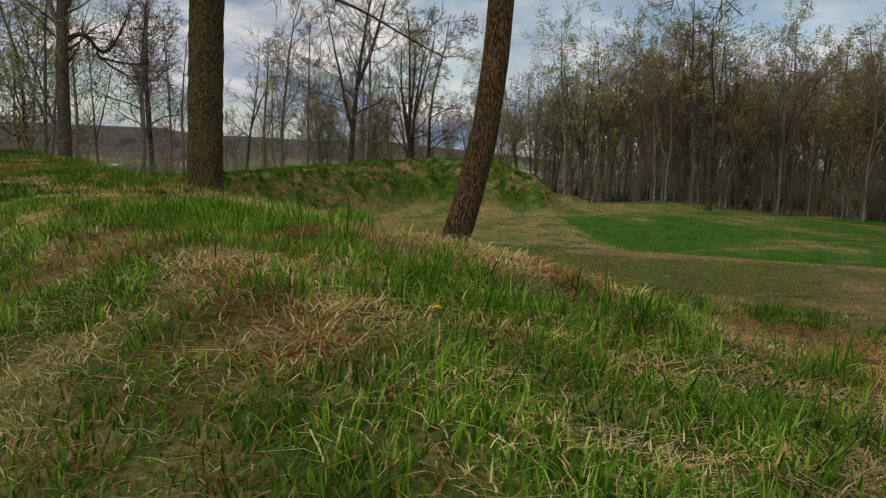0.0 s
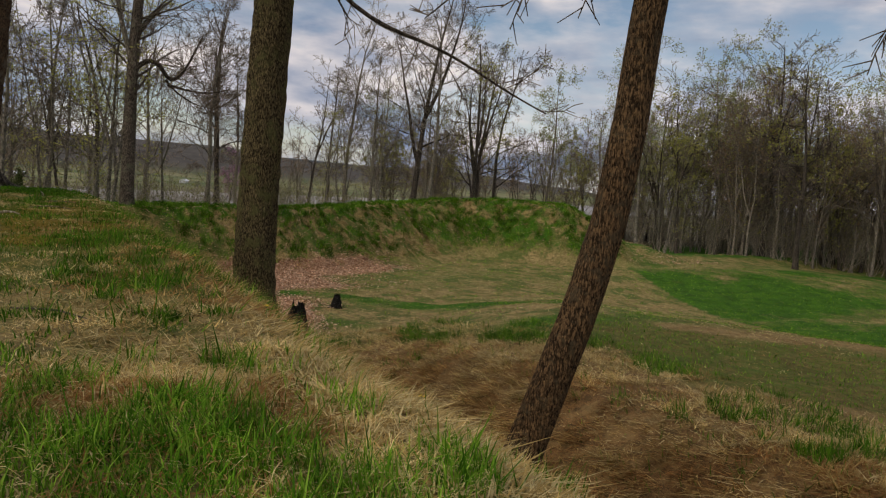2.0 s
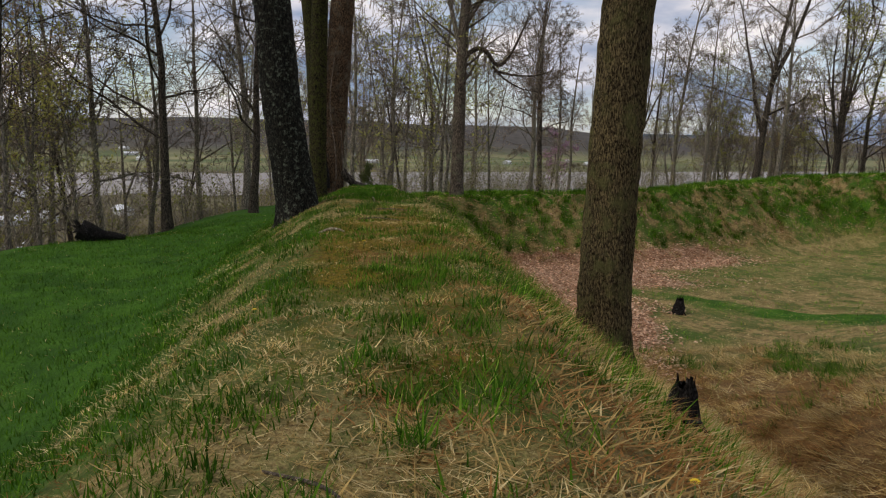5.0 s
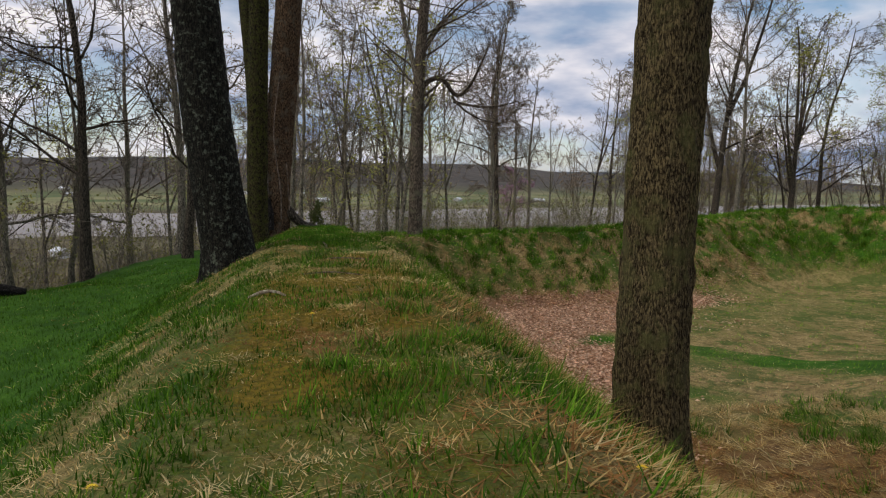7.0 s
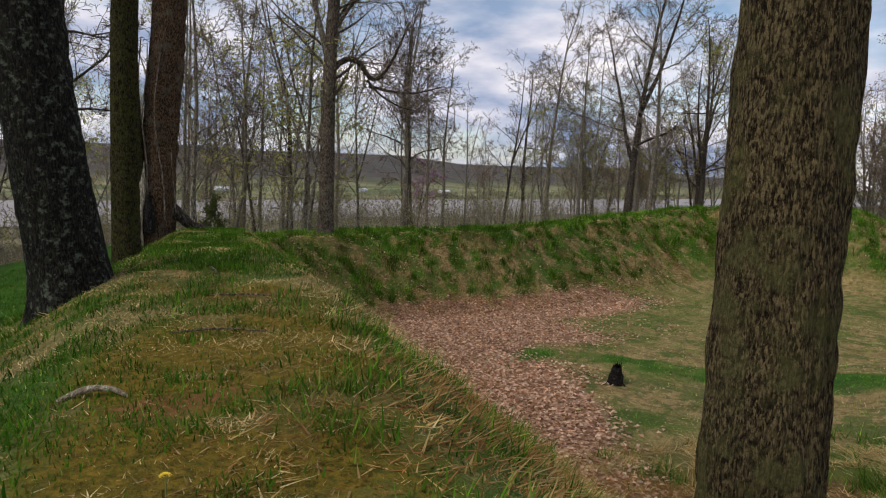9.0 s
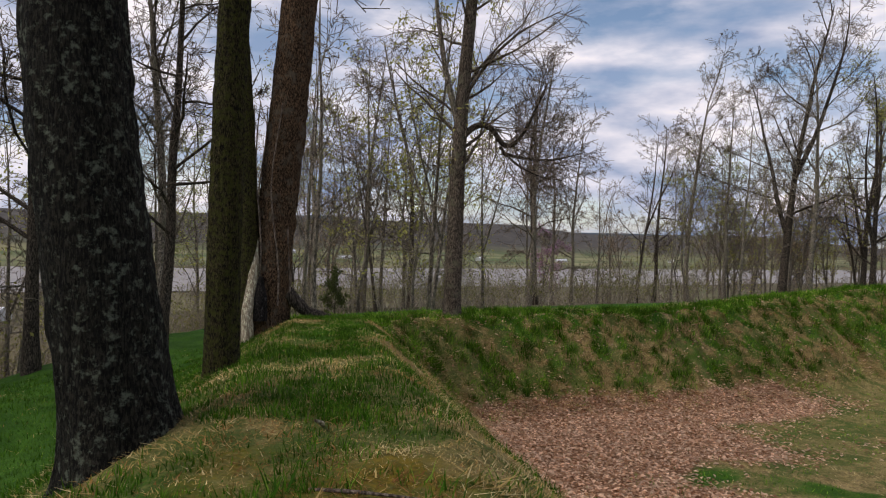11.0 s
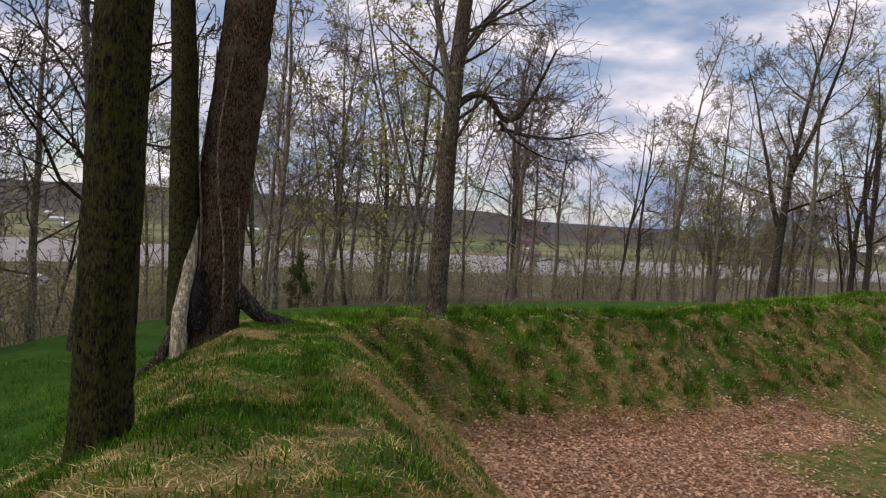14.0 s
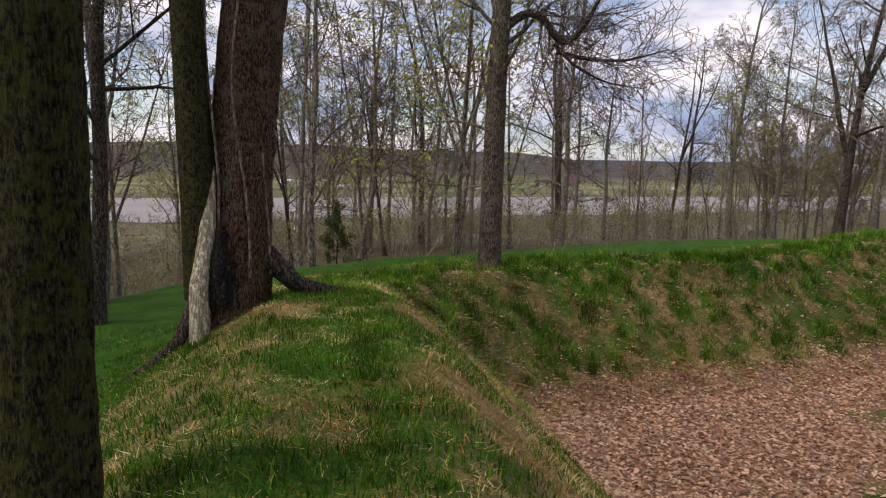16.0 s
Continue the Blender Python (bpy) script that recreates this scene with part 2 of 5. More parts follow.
    col = n.mix(where(sb.outputs["Red"]), col, moss)
    col = n.mix(where(sb.outputs["Green"], 0.08), col, soil)
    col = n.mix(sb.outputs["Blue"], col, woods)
    col = n.mix(wb.outputs["Alpha"], col, field)
    n.bump(n.math("ADD", n.math("MULTIPLY", fine, 0.6), n.math("ADD", n.math("MULTIPLY", grain, 0.35), n.math("MULTIPLY", streak, 0.4))), 1.0, 0.06)
    return n.done(col)


GROUND = ground_material()


def plain_material(name, a, b, scale=8.0, rough=0.7, metal=0.0, bump=0.1):
    n = Nodes(name, rough, 0.4)
    f = n.noise(scale, 5.0)
    n.b.inputs["Metallic"].default_value = metal
    n.bump(f, bump, 0.01)
    return n.done(n.mix(n.ramp(f, (0.35, 0.0), (0.65, 1.0)), a, b))


WATER = plain_material("muddy river water", (0.2, 0.17, 0.145), (0.28, 0.245, 0.21), 0.02, 0.45, 0.0, 0.3)
HOUSE_WALL = plain_material("pale house siding", (0.5, 0.49, 0.46), (0.62, 0.61, 0.58), 0.5)
HOUSE_ROOF = plain_material("light metal roof", (0.55, 0.56, 0.58), (0.7, 0.71, 0.72), 0.4, 0.45)
GLASS_DARK = plain_material("dark window glass", (0.02, 0.025, 0.03), (0.04, 0.045, 0.05), 1.0, 0.15)
PETAL = plain_material("yellow dandelion petals", (0.75, 0.5, 0.02), (0.85, 0.62, 0.04), 60.0, 0.7)
STALK = plain_material("green flower stalk", (0.1, 0.17, 0.04), (0.16, 0.24, 0.07), 30.0)

# ---------------------------------------------------------------- mesh helpers


def mesh_of(name, verts, faces, material, smooth=True):
    me = bpy.data.meshes.new(name)
    me.from_pydata(verts, [], faces)
    me.materials.append(material)
    if smooth:
        me.shade_smooth()
    me.update()
    return me


def thing(name, label, category, where=(0, 0, 0), group="", kind=""):
    ob = new(name)
    ob.location = where
    ob.empty_display_size = 0.2
    return tagged(ob, label, category, group, kind)


def part(name, me, parent, label="", kind=""):
    ob = new(name, me)
    ob.parent = parent
    return tagged(ob, label, kind=kind)


def hashed(ix, iy, seed):
    h = (ix.astype(np.int64) * 374761393 + iy.astype(np.int64) * 668265263 + seed * 974711) & 0xFFFFFFFF
    h = ((h ^ (h >> 13)) * 1274126177) & 0xFFFFFFFF
    return ((h ^ (h >> 16)) & 0xFFFF) / 65535.0


def lattice(x, y, seed=0):
    """Smooth noise from 0 to 1 on a plane."""
    x, y = np.asarray(x, float), np.asarray(y, float)
    ix, iy = np.floor(x), np.floor(y)
    fx, fy = x - ix, y - iy
    fx, fy = fx * fx * (3 - 2 * fx), fy * fy * (3 - 2 * fy)
    a, b = hashed(ix, iy, seed), hashed(ix + 1, iy, seed)
    c, d = hashed(ix, iy + 1, seed), hashed(ix + 1, iy + 1, seed)
    return (a + (b - a) * fx) * (1 - fy) + (c + (d - c) * fx) * fy


def cloudy(x, y, seed=0, octaves=3):
    x, y = np.asarray(x, float), np.asarray(y, float)
    total, amp, norm = 0.0, 1.0, 0.0
    for k in range(octaves):
        total = total + amp * lattice(x * 2 ** k + 17.3 * k, y * 2 ** k - 9.1 * k, seed + k)
        norm, amp = norm + amp, amp * 0.5
    return total / norm


def step(a, b, v):
    v = np.clip((np.asarray(v, float) - a) / (b - a), 0, 1)
    return v * v * (3 - 2 * v)


# ---------------------------------------------------------------- the lie of the land
# crest of the earthwork: x, y, height, steepness of its inner face
CREST = [
    (14, -14, 0.4, 0.5), (9, -5, 0.75, 0.6), (6.2, 2.0, 1.25, 0.45), (3.7, 5.2, 1.84, 0.5), (1.1, 7.2, 2.15, 0.7), (-1.1, 8.8, 2.2, 0.72),
    (-4.1, 11.8, 2.2, 0.74), (-7.6, 15.0, 2.3, 0.82), (-10.7, 17.9, 2.4, 0.92), (-13.9, 20.9, 2.1, 1.0), (-16.3, 23.1, 2.02, 1.0), (-19.0, 25.2, 1.6, 0.95),
    (-21.3, 27.0, 1.15, 0.9), (-21.9, 29.8, 0.92, 1.0), (-21.4, 33.2, 0.94, 1.0), (-19.2, 36.5, 0.98, 1.0), (-16.8, 39.8, 1.02, 1.0), (-15.5, 43.2, 1.2, 1.0),
    (-13.6, 48.2, 1.5, 0.9), (-11.0, 52.8, 1.85, 0.85), (-7.2, 54.4, 2.1, 0.95), (-3.0, 54.3, 2.15, 0.95), (-0.4, 54.6, 1.2, 0.75), (1.6, 55.4, -0.1, 0.5), (4.5, 57.5, -0.9, 0.3), (10, 64, -1.0, 0.3), (60, 110, -1.0, 0.3),
]


def ridge(x, y):
    """Distance to the crest line, side (+1 inside the fort), crest height and steepness."""
    best = np.full(x.shape, 1e9)
    side, top, steep, along = (np.zeros(x.shape) for _ in range(4))
    run = 0.0
    for (ax, ay, az_, ak), (bx, by, bz, bk) in zip(CREST, CREST[1:]):
        dx, dy = bx - ax, by - ay
        length = math.hypot(dx, dy)
        u = np.clip(((x - ax) * dx + (y - ay) * dy) / length ** 2, 0, 1)
        d = np.hypot(x - ax - u * dx, y - ay - u * dy)
        near = d < best
        best = np.where(near, d, best)
        cross = dx * (y - ay) - dy * (x - ax)
        side = np.where(near, np.where(cross < 0, 1.0, -1.0), side)
        w = u * u * (3 - 2 * u)
        top = np.where(near, az_ + (bz - az_) * w, top)
        steep = np.where(near, ak + (bk - ak) * u, steep)
        along = np.where(near, run + u * length, along)
        run += length
    return best, side, top, steep, along


def softmax(a, b, k):
    h = np.clip(0.5 + 0.5 * (a - b) / k, 0, 1)
    return b + (a - b) * h + k * h * (1 - h)


def height(x, y, rough=True):
    x, y = np.atleast_1d(np.asarray(x, float)), np.atleast_1d(np.asarray(y, float))
    d, side, top, steep, along = ridge(x, y)
    inside = side > 0
    # inside: sunk floor, and the swell to the right of the ditch
    floor_ = -1.72 + 0.25 * (cloudy(x * 0.12, y * 0.12, 5) - 0.5)
    bank = step(5.4, 8.4, d) * step(-6.5, 0.5, x) * step(39, 27, y + 0.25 * x)
    floor_ = floor_ + 1.3 * bank + 0.5 * step(-8, 1, x) * step(24, 12, y) + 0.35 * step(4, 24, x) * step(60, 20, y)
    floor_ = floor_ + 0.75 * np.exp(-(((x - 10) / 12.0) ** 2 + ((y - 54) / 9.0) ** 2))
    floor_ = floor_ - 0.45 * np.exp(-(((x - 6) / 6.0) ** 2 + ((y - 42) / 5.0) ** 2))
    brow = 0.75 - 0.4 * step(38, 43, along) * step(55, 51, along)
    face = top - steep * (np.sqrt((np.maximum(d - brow, 0)) ** 2 + 0.12) - 0.346)
    zin = softmax(face, floor_, 0.9)
    # outside: a mown shelf, then the wooded hillside
    shelf = np.where(y < 10, 0.5, 0.62) - 0.012 * d
    shelf = shelf + (0.25 - 0.2) * step(30, 45, y)
    k = 0.36 + (0.10 - 0.36) * step(26, 48, y)
    drop = np.maximum(d - 8.8 + 4.7 * step(13, 21, y), 0)
    shelf = shelf + (-1.5 - shelf) * step(84, 93, along)
    drop = drop * (1 - step(84, 93, along)) + np.maximum(d - 45, 0) * step(84, 93, along)
    shelf = shelf - k * np.sqrt(drop ** 2 + 4) + 2 * k - 0.0011 * np.maximum(drop - 35, 0) ** 2
    zout = softmax(top - 0.62 * (np.sqrt((np.maximum(d - 0.8, 0)) ** 2 + 0.16) - 0.4), np.maximum(shelf, -49), 0.8)
    z = np.where(inside, zin, zout)
    # the plateau behind falls off too
    far = np.hypot(x - 5, y - 30)
    z = np.where(inside, z - 47 * step(110, 420, far), z)
    # valley floor, river bed, far hills
    z = np.maximum(z, -48.5 + 1.5 * cloudy(x * 0.004, y * 0.004, 3))
    across = x * NORMAL[0] + y * NORMAL[1]
    z = np.where((across > 640) & (across < 1010), np.minimum(z, -50 - 4 * step(640, 662, across) * step(1010, 988, across)), z)
    alongr = x * NORMAL[1] - y * NORMAL[0]
    hills = (50 + 130 * cloudy(alongr * 0.0012 + 4, across * 0.0009, 8, 5) + 9 * cloudy(alongr * 0.02, across * 0.02, 9, 2)) * step(1700, 3000, across) * (0.35 + 0.65 * step(5600, 3900, alongr))
    hills = hills + 60 * step(3200, 5600, across) * cloudy(alongr * 0.0007, across * 0.0005, 12, 3)
    z = z + hills
    if rough:
        close = step(120, 40, far)
        z = z + np.where(inside, 1.0, 0.0) * step(55, 58, along) * step(97, 92, along) * step(4.6, 3.6, d) * step(0.2, 0.9, d) * 0.3 * (cloudy(x * 2.1, y * 2.1, 24, 2) - 0.5)
        z = z + close * (0.07 * (cloudy(x * 0.55, y * 0.55, 21) - 0.5) + 0.09 * (cloudy(x * 1.9, y * 1.9, 22, 2) - 0.5))
    return z


def ground_z(x, y):
    return float(height(x, y)[0])


def patch(x, y, cx, cy, rx, ry, turn=0.0):
    c, s = math.cos(radians(turn)), math.sin(radians(turn))
    wx, wy = x + 3.2 * (cloudy(x * 0.4, y * 0.4, 71, 4) - 0.5) * min(rx, 2.5), y + 3.2 * (cloudy(x * 0.4, y * 0.4, 75, 4) - 0.5) * min(ry, 2.5)
    u, v = (wx - cx) * c + (wy - cy) * s, -(wx - cx) * s + (wy - cy) * c
    return np.clip(1.25 - ((u / rx) ** 2 + (v / ry) ** 2) * 0.75, 0, 1)


def covers(x, y):
    """How much of each cover grows or lies at a place: lush grass, leaf litter, brown thatch, moss, bare soil, woods, fields."""
    d, side, top, steep, along = ridge(x, y)
    inside = side > 0
    n1, n2 = cloudy(x * 0.3, y * 0.3, 31), cloudy(x * 0.9, y * 0.9, 33)
    # along the crest: 20 m at the start of the walk, 50 m at the corner
    lush = 0.42 + 0.25 * (n1 - 0.5) + 0.25 * (n2 - 0.5)
    lush = np.where(~inside, lush + 0.5 * step(1.5, 3.4, d) + 0.3 * (n2 - 0.4), lush)
    lush = lush + (0.12 + 0.7 * (n2 - 0.5)) * step(38.5, 42, along) * step(2.2, 0.5, d) * step(54, 50, along)
    lush = lush - 0.1 * step(31, 28, along) * step(22.5, 25, along) * step(2.5, 1.0, d) + 0.2 * step(25, 21, along)
    lush = lush + 0.08 * step(28, 31, along) * step(42, 38, along) * step(2.0, 0.5, d)
    in_floor = inside * step(3.2, 5.5, d)
    lush = np.where(inside, lush + 0.08 * step(0.8, 1.8, d) * step(4.6, 3.4, d) * step(28, 32, along) * step(46, 40, along) - 0.2 * step(3.5, 4.6, d) * step(62, 56, along), lush)
    far_floor = inside * step(5, 8, d)
    lush = lush + 0.2 * far_floor
    for p in ((4.5, 24, 9, 2.6, -8), (6.5, 45, 6.5, 4.0, 0), (-5.5, 33, 3.5, 1.6, 25), (-12.5, 29.5, 2.2, 1.1, 30), (-4.5, 41, 4.0, 2.0, -10), (-8.5, 47.5, 3.0, 2.2, 40), (16, 33, 12, 4, -20)):
        lush = lush + 0.45 * patch(x, y, *p) * inside
    lush = lush + 1.1 * (cloudy(x * 0.42, y * 0.42, 81, 4) - 0.52) * far_floor
    lush = lush - 0.4 * inside * step(0.6, 1.2, d) * step(3.4, 2.4, d) * step(33.5, 31, along)
    lush = lush + 0.1 * step(28.5, 30, along) * step(35, 32, along) * step(3.0, 1.5, d)
    lush = lush - 0.2 * inside * step(0.3, 0.8, d) * step(3.2, 2.0, d) * step(39, 42, along) * step(55, 51, along)
    lush = lush + 0.5 * inside * step(1.8, 0.2, d) * step(70, 74, along)
    bside = inside * step(60, 63, along) * step(100, 90, along)
    clumps = step(0.40, 0.6, cloudy(x * 3.4, y * 3.4, 61, 2))
    lush = np.where(bside > 0.5, np.clip(0.36 + 0.55 * (clumps - 0.5) * step(4.4, 2.2, d) + 0.35 * step(1.6, 0.3, d) + 0.32 * step(2.0, 2.8, d) * step(4.6, 3.4, d) * step(78, 82, along) + 0.3 * (n1 - 0.5), 0, 1), lush)
    reach = np.clip(5.4 + 0.36 * (along - 40), 4.9, 8.8) + 2.6 * (n1 - 0.5)
    leaf = inside * step(3.5, 4.3, d) * step(37.5, 41, along) * step(1.3, -0.9, d - reach) * step(70, 66, along)
    leaf = leaf + 0.28 * inside * step(4.0, 5.2, d) * step(43, 47, along) * step(70, 64, along) * step(14, 8, d) + 0.3 * inside * step(4.2, 5.0, d) * step(6.4, 5.4, d) * step(30, 34, along) * step(40, 38, along)
    leaf = np.maximum(leaf, inside * step(3.0, 3.9, d) * step(6.8, 5.0, d) * step(54, 58, along) * step(75.5, 70, along))
    for p in ((-2.6, 17.5, 2.2, 1.6, 0), (4.5, 24, 9, 2.6, -8), (-12.5, 29.5, 2.2, 1.1, 30), (-6.8, 30.5, 2.5, 3.5, 0), (-5.5, 33, 3.5, 1.6, 25)):
        leaf = leaf - 0.6 * patch(x, y, *p)
    brown = inside * (0.9 * step(2.6, 4.2, d) * step(10.5, 8.6, d) * step(44, 38, along) + 0.3 * step(1.6, 3.0, d) * step(40, 36, along))
    brown = brown + 0.2 * (n2 - 0.5) + 0.75 * patch(x, y, -2.6, 17.5, 2.2, 1.6, 0) + inside * 0.2 * step(0.9, 2.0, d) + 0.08 * bside * step(1.0, 2.5, d)
    moss = 0.72 * step(29.5, 31.5, along) * step(40.5, 38.5, along) * step(1.5, 0.5, d) * (0.25 + n2) + 0.4 * step(27, 30, along) * step(1.2, 0.4, d) * step(41, 39, along) * step(0.35, 0.65, n2)
    soil = 0.5 * patch(x, y, -7.0, 14.0, 0.8, 0.25, 130) + 0.5 * patch(x, y, -5.9, 13.1, 0.5, 0.2, 130) + 0.5 * patch(x, y, -8.9, 15.7, 0.5, 0.3, 130)
    soil = np.maximum(soil, 0.62 * patch(x, y, -1.9, 8.2, 0.7, 0.2, 120))
    soil = np.maximum(soil, 0.55 * patch(x, y, 2.2, 4.6, 0.4, 0.2, 0))
    soil = np.maximum(soil, 0.42 * patch(x, y, -21.0, 31.6, 1.8, 0.5, 80))
    far = np.hypot(x + 2, y - 28)
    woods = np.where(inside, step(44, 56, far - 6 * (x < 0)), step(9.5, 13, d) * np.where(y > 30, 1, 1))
    across = x * NORMAL[0] + y * NORMAL[1]
    field = step(1015, 1060, across) * step(2100, 1700, across) + 0.5 * step(300, 340, across) * step(630, 600, across) * step(0.55, 0.65, cloudy(x * 0.01, y * 0.01, 40))
    clip = lambda v: np.clip(v, 0, 1)
    return [clip(v * np.ones_like(x)) for v in (lush, leaf, brown, moss, soil, woods, field)]


def spacing(lo, hi, fine, reach, growth=1.16):
    out, s = [lo], fine
    while out[0] > -reach:
        s *= growth
        out.insert(0, out[0] - s)
    inner = list(np.arange(lo, hi, fine))[1:]
    out += inner
    s = fine
    while out[-1] < reach:
        s *= growth
        out.append(out[-1] + s)
    return np.array(out)


def build_ground():
    xs, ys = spacing(-27, 13, 0.2, 9000), spacing(-1, 57, 0.2, 9000)
    gx, gy = np.meshgrid(xs, ys)
    nx, ny = len(xs), len(ys)
    x, y = gx.ravel(), gy.ravel()
    z = height(x, y)
    idx = np.arange(nx * ny).reshape(ny, nx)
    faces = np.stack([idx[:-1, :-1], idx[:-1, 1:], idx[1:, 1:], idx[1:, :-1]], -1).reshape(-1, 4)
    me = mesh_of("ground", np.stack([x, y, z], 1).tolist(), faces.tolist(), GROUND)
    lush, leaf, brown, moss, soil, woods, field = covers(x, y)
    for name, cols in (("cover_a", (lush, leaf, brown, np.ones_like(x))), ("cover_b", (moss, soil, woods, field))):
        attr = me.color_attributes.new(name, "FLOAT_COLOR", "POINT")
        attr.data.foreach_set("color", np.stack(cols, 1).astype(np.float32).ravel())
    ob = new("ground", me)
    tagged(ob, "grassy earthwork ground with dry thatch, moss and leaf litter", "ground", kind="structure")


build_ground()

water = new("river_water", mesh_of("river_water", [
    (NORMAL[0] * a + NORMAL[1] * b, NORMAL[1] * a - NORMAL[0] * b, -49.6) for a, b in ((632, -9000), (1018, -9000), (1018, 9000), (632, 9000))],
    [(0, 1, 2, 3)], WATER))
tagged(water, "wide pale grey river in the valley below", "river", kind="structure")

# ---------------------------------------------------------------- trees


def tube(verts, faces, pts, radii, sides, ring=None):
    """Adds a tapering tube along pts to the lists."""
    pts = np.asarray(pts, float)
    n = len(pts)
    tang = np.gradient(pts, axis=0)
    tang /= np.linalg.norm(tang, axis=1)[:, None] + 1e-9
    ref = np.array((1.0, 0.13, 0.07)) if abs(tang[0][2]) > 0.8 else np.array((0.0, 0.1, 1.0))
    u = np.cross(tang, ref)
    u /= np.linalg.norm(u, axis=1)[:, None] + 1e-9
    w = np.cross(tang, u)
    a = np.linspace(0, 2 * np.pi, sides, endpoint=False)
    rr = np.asarray(radii, float)[:, None] * (np.ones((n, sides)) if ring is None else ring)
    body = pts[:, None, :] + rr[:, :, None] * (np.cos(a)[None, :, None] * u[:, None, :] + np.sin(a)[None, :, None] * w[:, None, :])
    base = len(verts)
    verts.extend(body.reshape(-1, 3).tolist())
    for i in range(n - 1):
        o = base + i * sides
        for j in range(sides):
            k = (j + 1) % sides
            faces.append((o + j, o + sides + j, o + sides + k, o + k))
    if radii[-1] > 0.012:
        faces.append(tuple(base + (n - 1) * sides + j for j in range(sides))[::-1])


def bend(rng, start, heading, length, n, wobble, lift=0.0):
    """A wandering line from start; lift turns it up (or down) on the way."""
    pts, h = [np.asarray(start, float)], np.asarray(heading, float)
    for _ in range(n):
        h = h + np.array([rng.gauss(0, wobble), rng.gauss(0, wobble), rng.gauss(0, wobble) + lift])
        h = h / np.linalg.norm(h)
        pts.append(pts[-1] + h * length / n)
    return np.array(pts)


def at_line(pts, f):
    p = f * (len(pts) - 1)
    i = min(int(p), len(pts) - 2)
    d = pts[i + 1] - pts[i]
    return pts[i] + d * (p - i), d / (np.linalg.norm(d) + 1e-9)


def sideways(rng, d, angle):
    """A heading that leaves d by the angle, in a random direction."""
    r = np.array([rng.gauss(0, 1) for _ in range(3)])
    r -= d * r.dot(d)
    r /= np.linalg.norm(r) + 1e-9
    return d * math.cos(angle) + r * math.sin(angle)


def sprout(rng, out, pts, r_from, level, last, count, length, spread, lift, lo=0.25, many=(0, 7, 6, 3)):
    """Branches off the line pts, and theirs in turn; out collects (line, radii, level)."""
    for i in range(count):
        f = lo + (1 - lo) * (i + rng.random()) / count
        p, d = at_line(pts, min(f, 0.98))
        ln = length * rng.uniform(0.55, 1.2) * (1.15 - 0.6 * f)
        h = sideways(rng, d, radians(rng.uniform(spread * 0.6, spread * 1.35)))
        n = 4 if level == 1 else 3 if level == 2 else 1 if level == last else 2
        line = bend(rng, p, h, ln, n, 0.15 + 0.04 * level, lift)
        r0 = max(r_from * (1 - 0.72 * f) * 0.5, 0.011 if level < last else 0.009)
        r1 = 0.006 if level >= last else max(r0 * 0.3, 0.008)
        out.append((line, np.linspace(r0, r1, n + 1), level))
        if level < last:
            sprout(rng, out, line, r0, level + 1, last, many[min(level, 3)], ln * (0.5, 0.5, 0.52, 0.6)[min(level, 3)], 50, lift * 0.7, 0.15, many)


def leaf_quads(rng, tips, per, size, spread):
    verts, faces = [], []
    for tip in tips:
        for _ in range(per):
            c = np.asarray(tip) + np.array([rng.gauss(0, spread) for _ in range(3)])
            a = np.array([rng.gauss(0, 1) for _ in range(3)])
            a /= np.linalg.norm(a)
            b = np.cross(a, [rng.gauss(0, 1) for _ in range(3)])
            b /= np.linalg.norm(b) + 1e-9
            s = size * rng.uniform(0.6, 1.4)
            o = len(verts)
            verts += [(c - a * s).tolist(), (c + b * s * 0.5).tolist(), (c + a * s).tolist(), (c - b * s * 0.5).tolist()]
            faces.append((o, o + 1, o + 2, o + 3))
    return verts, faces


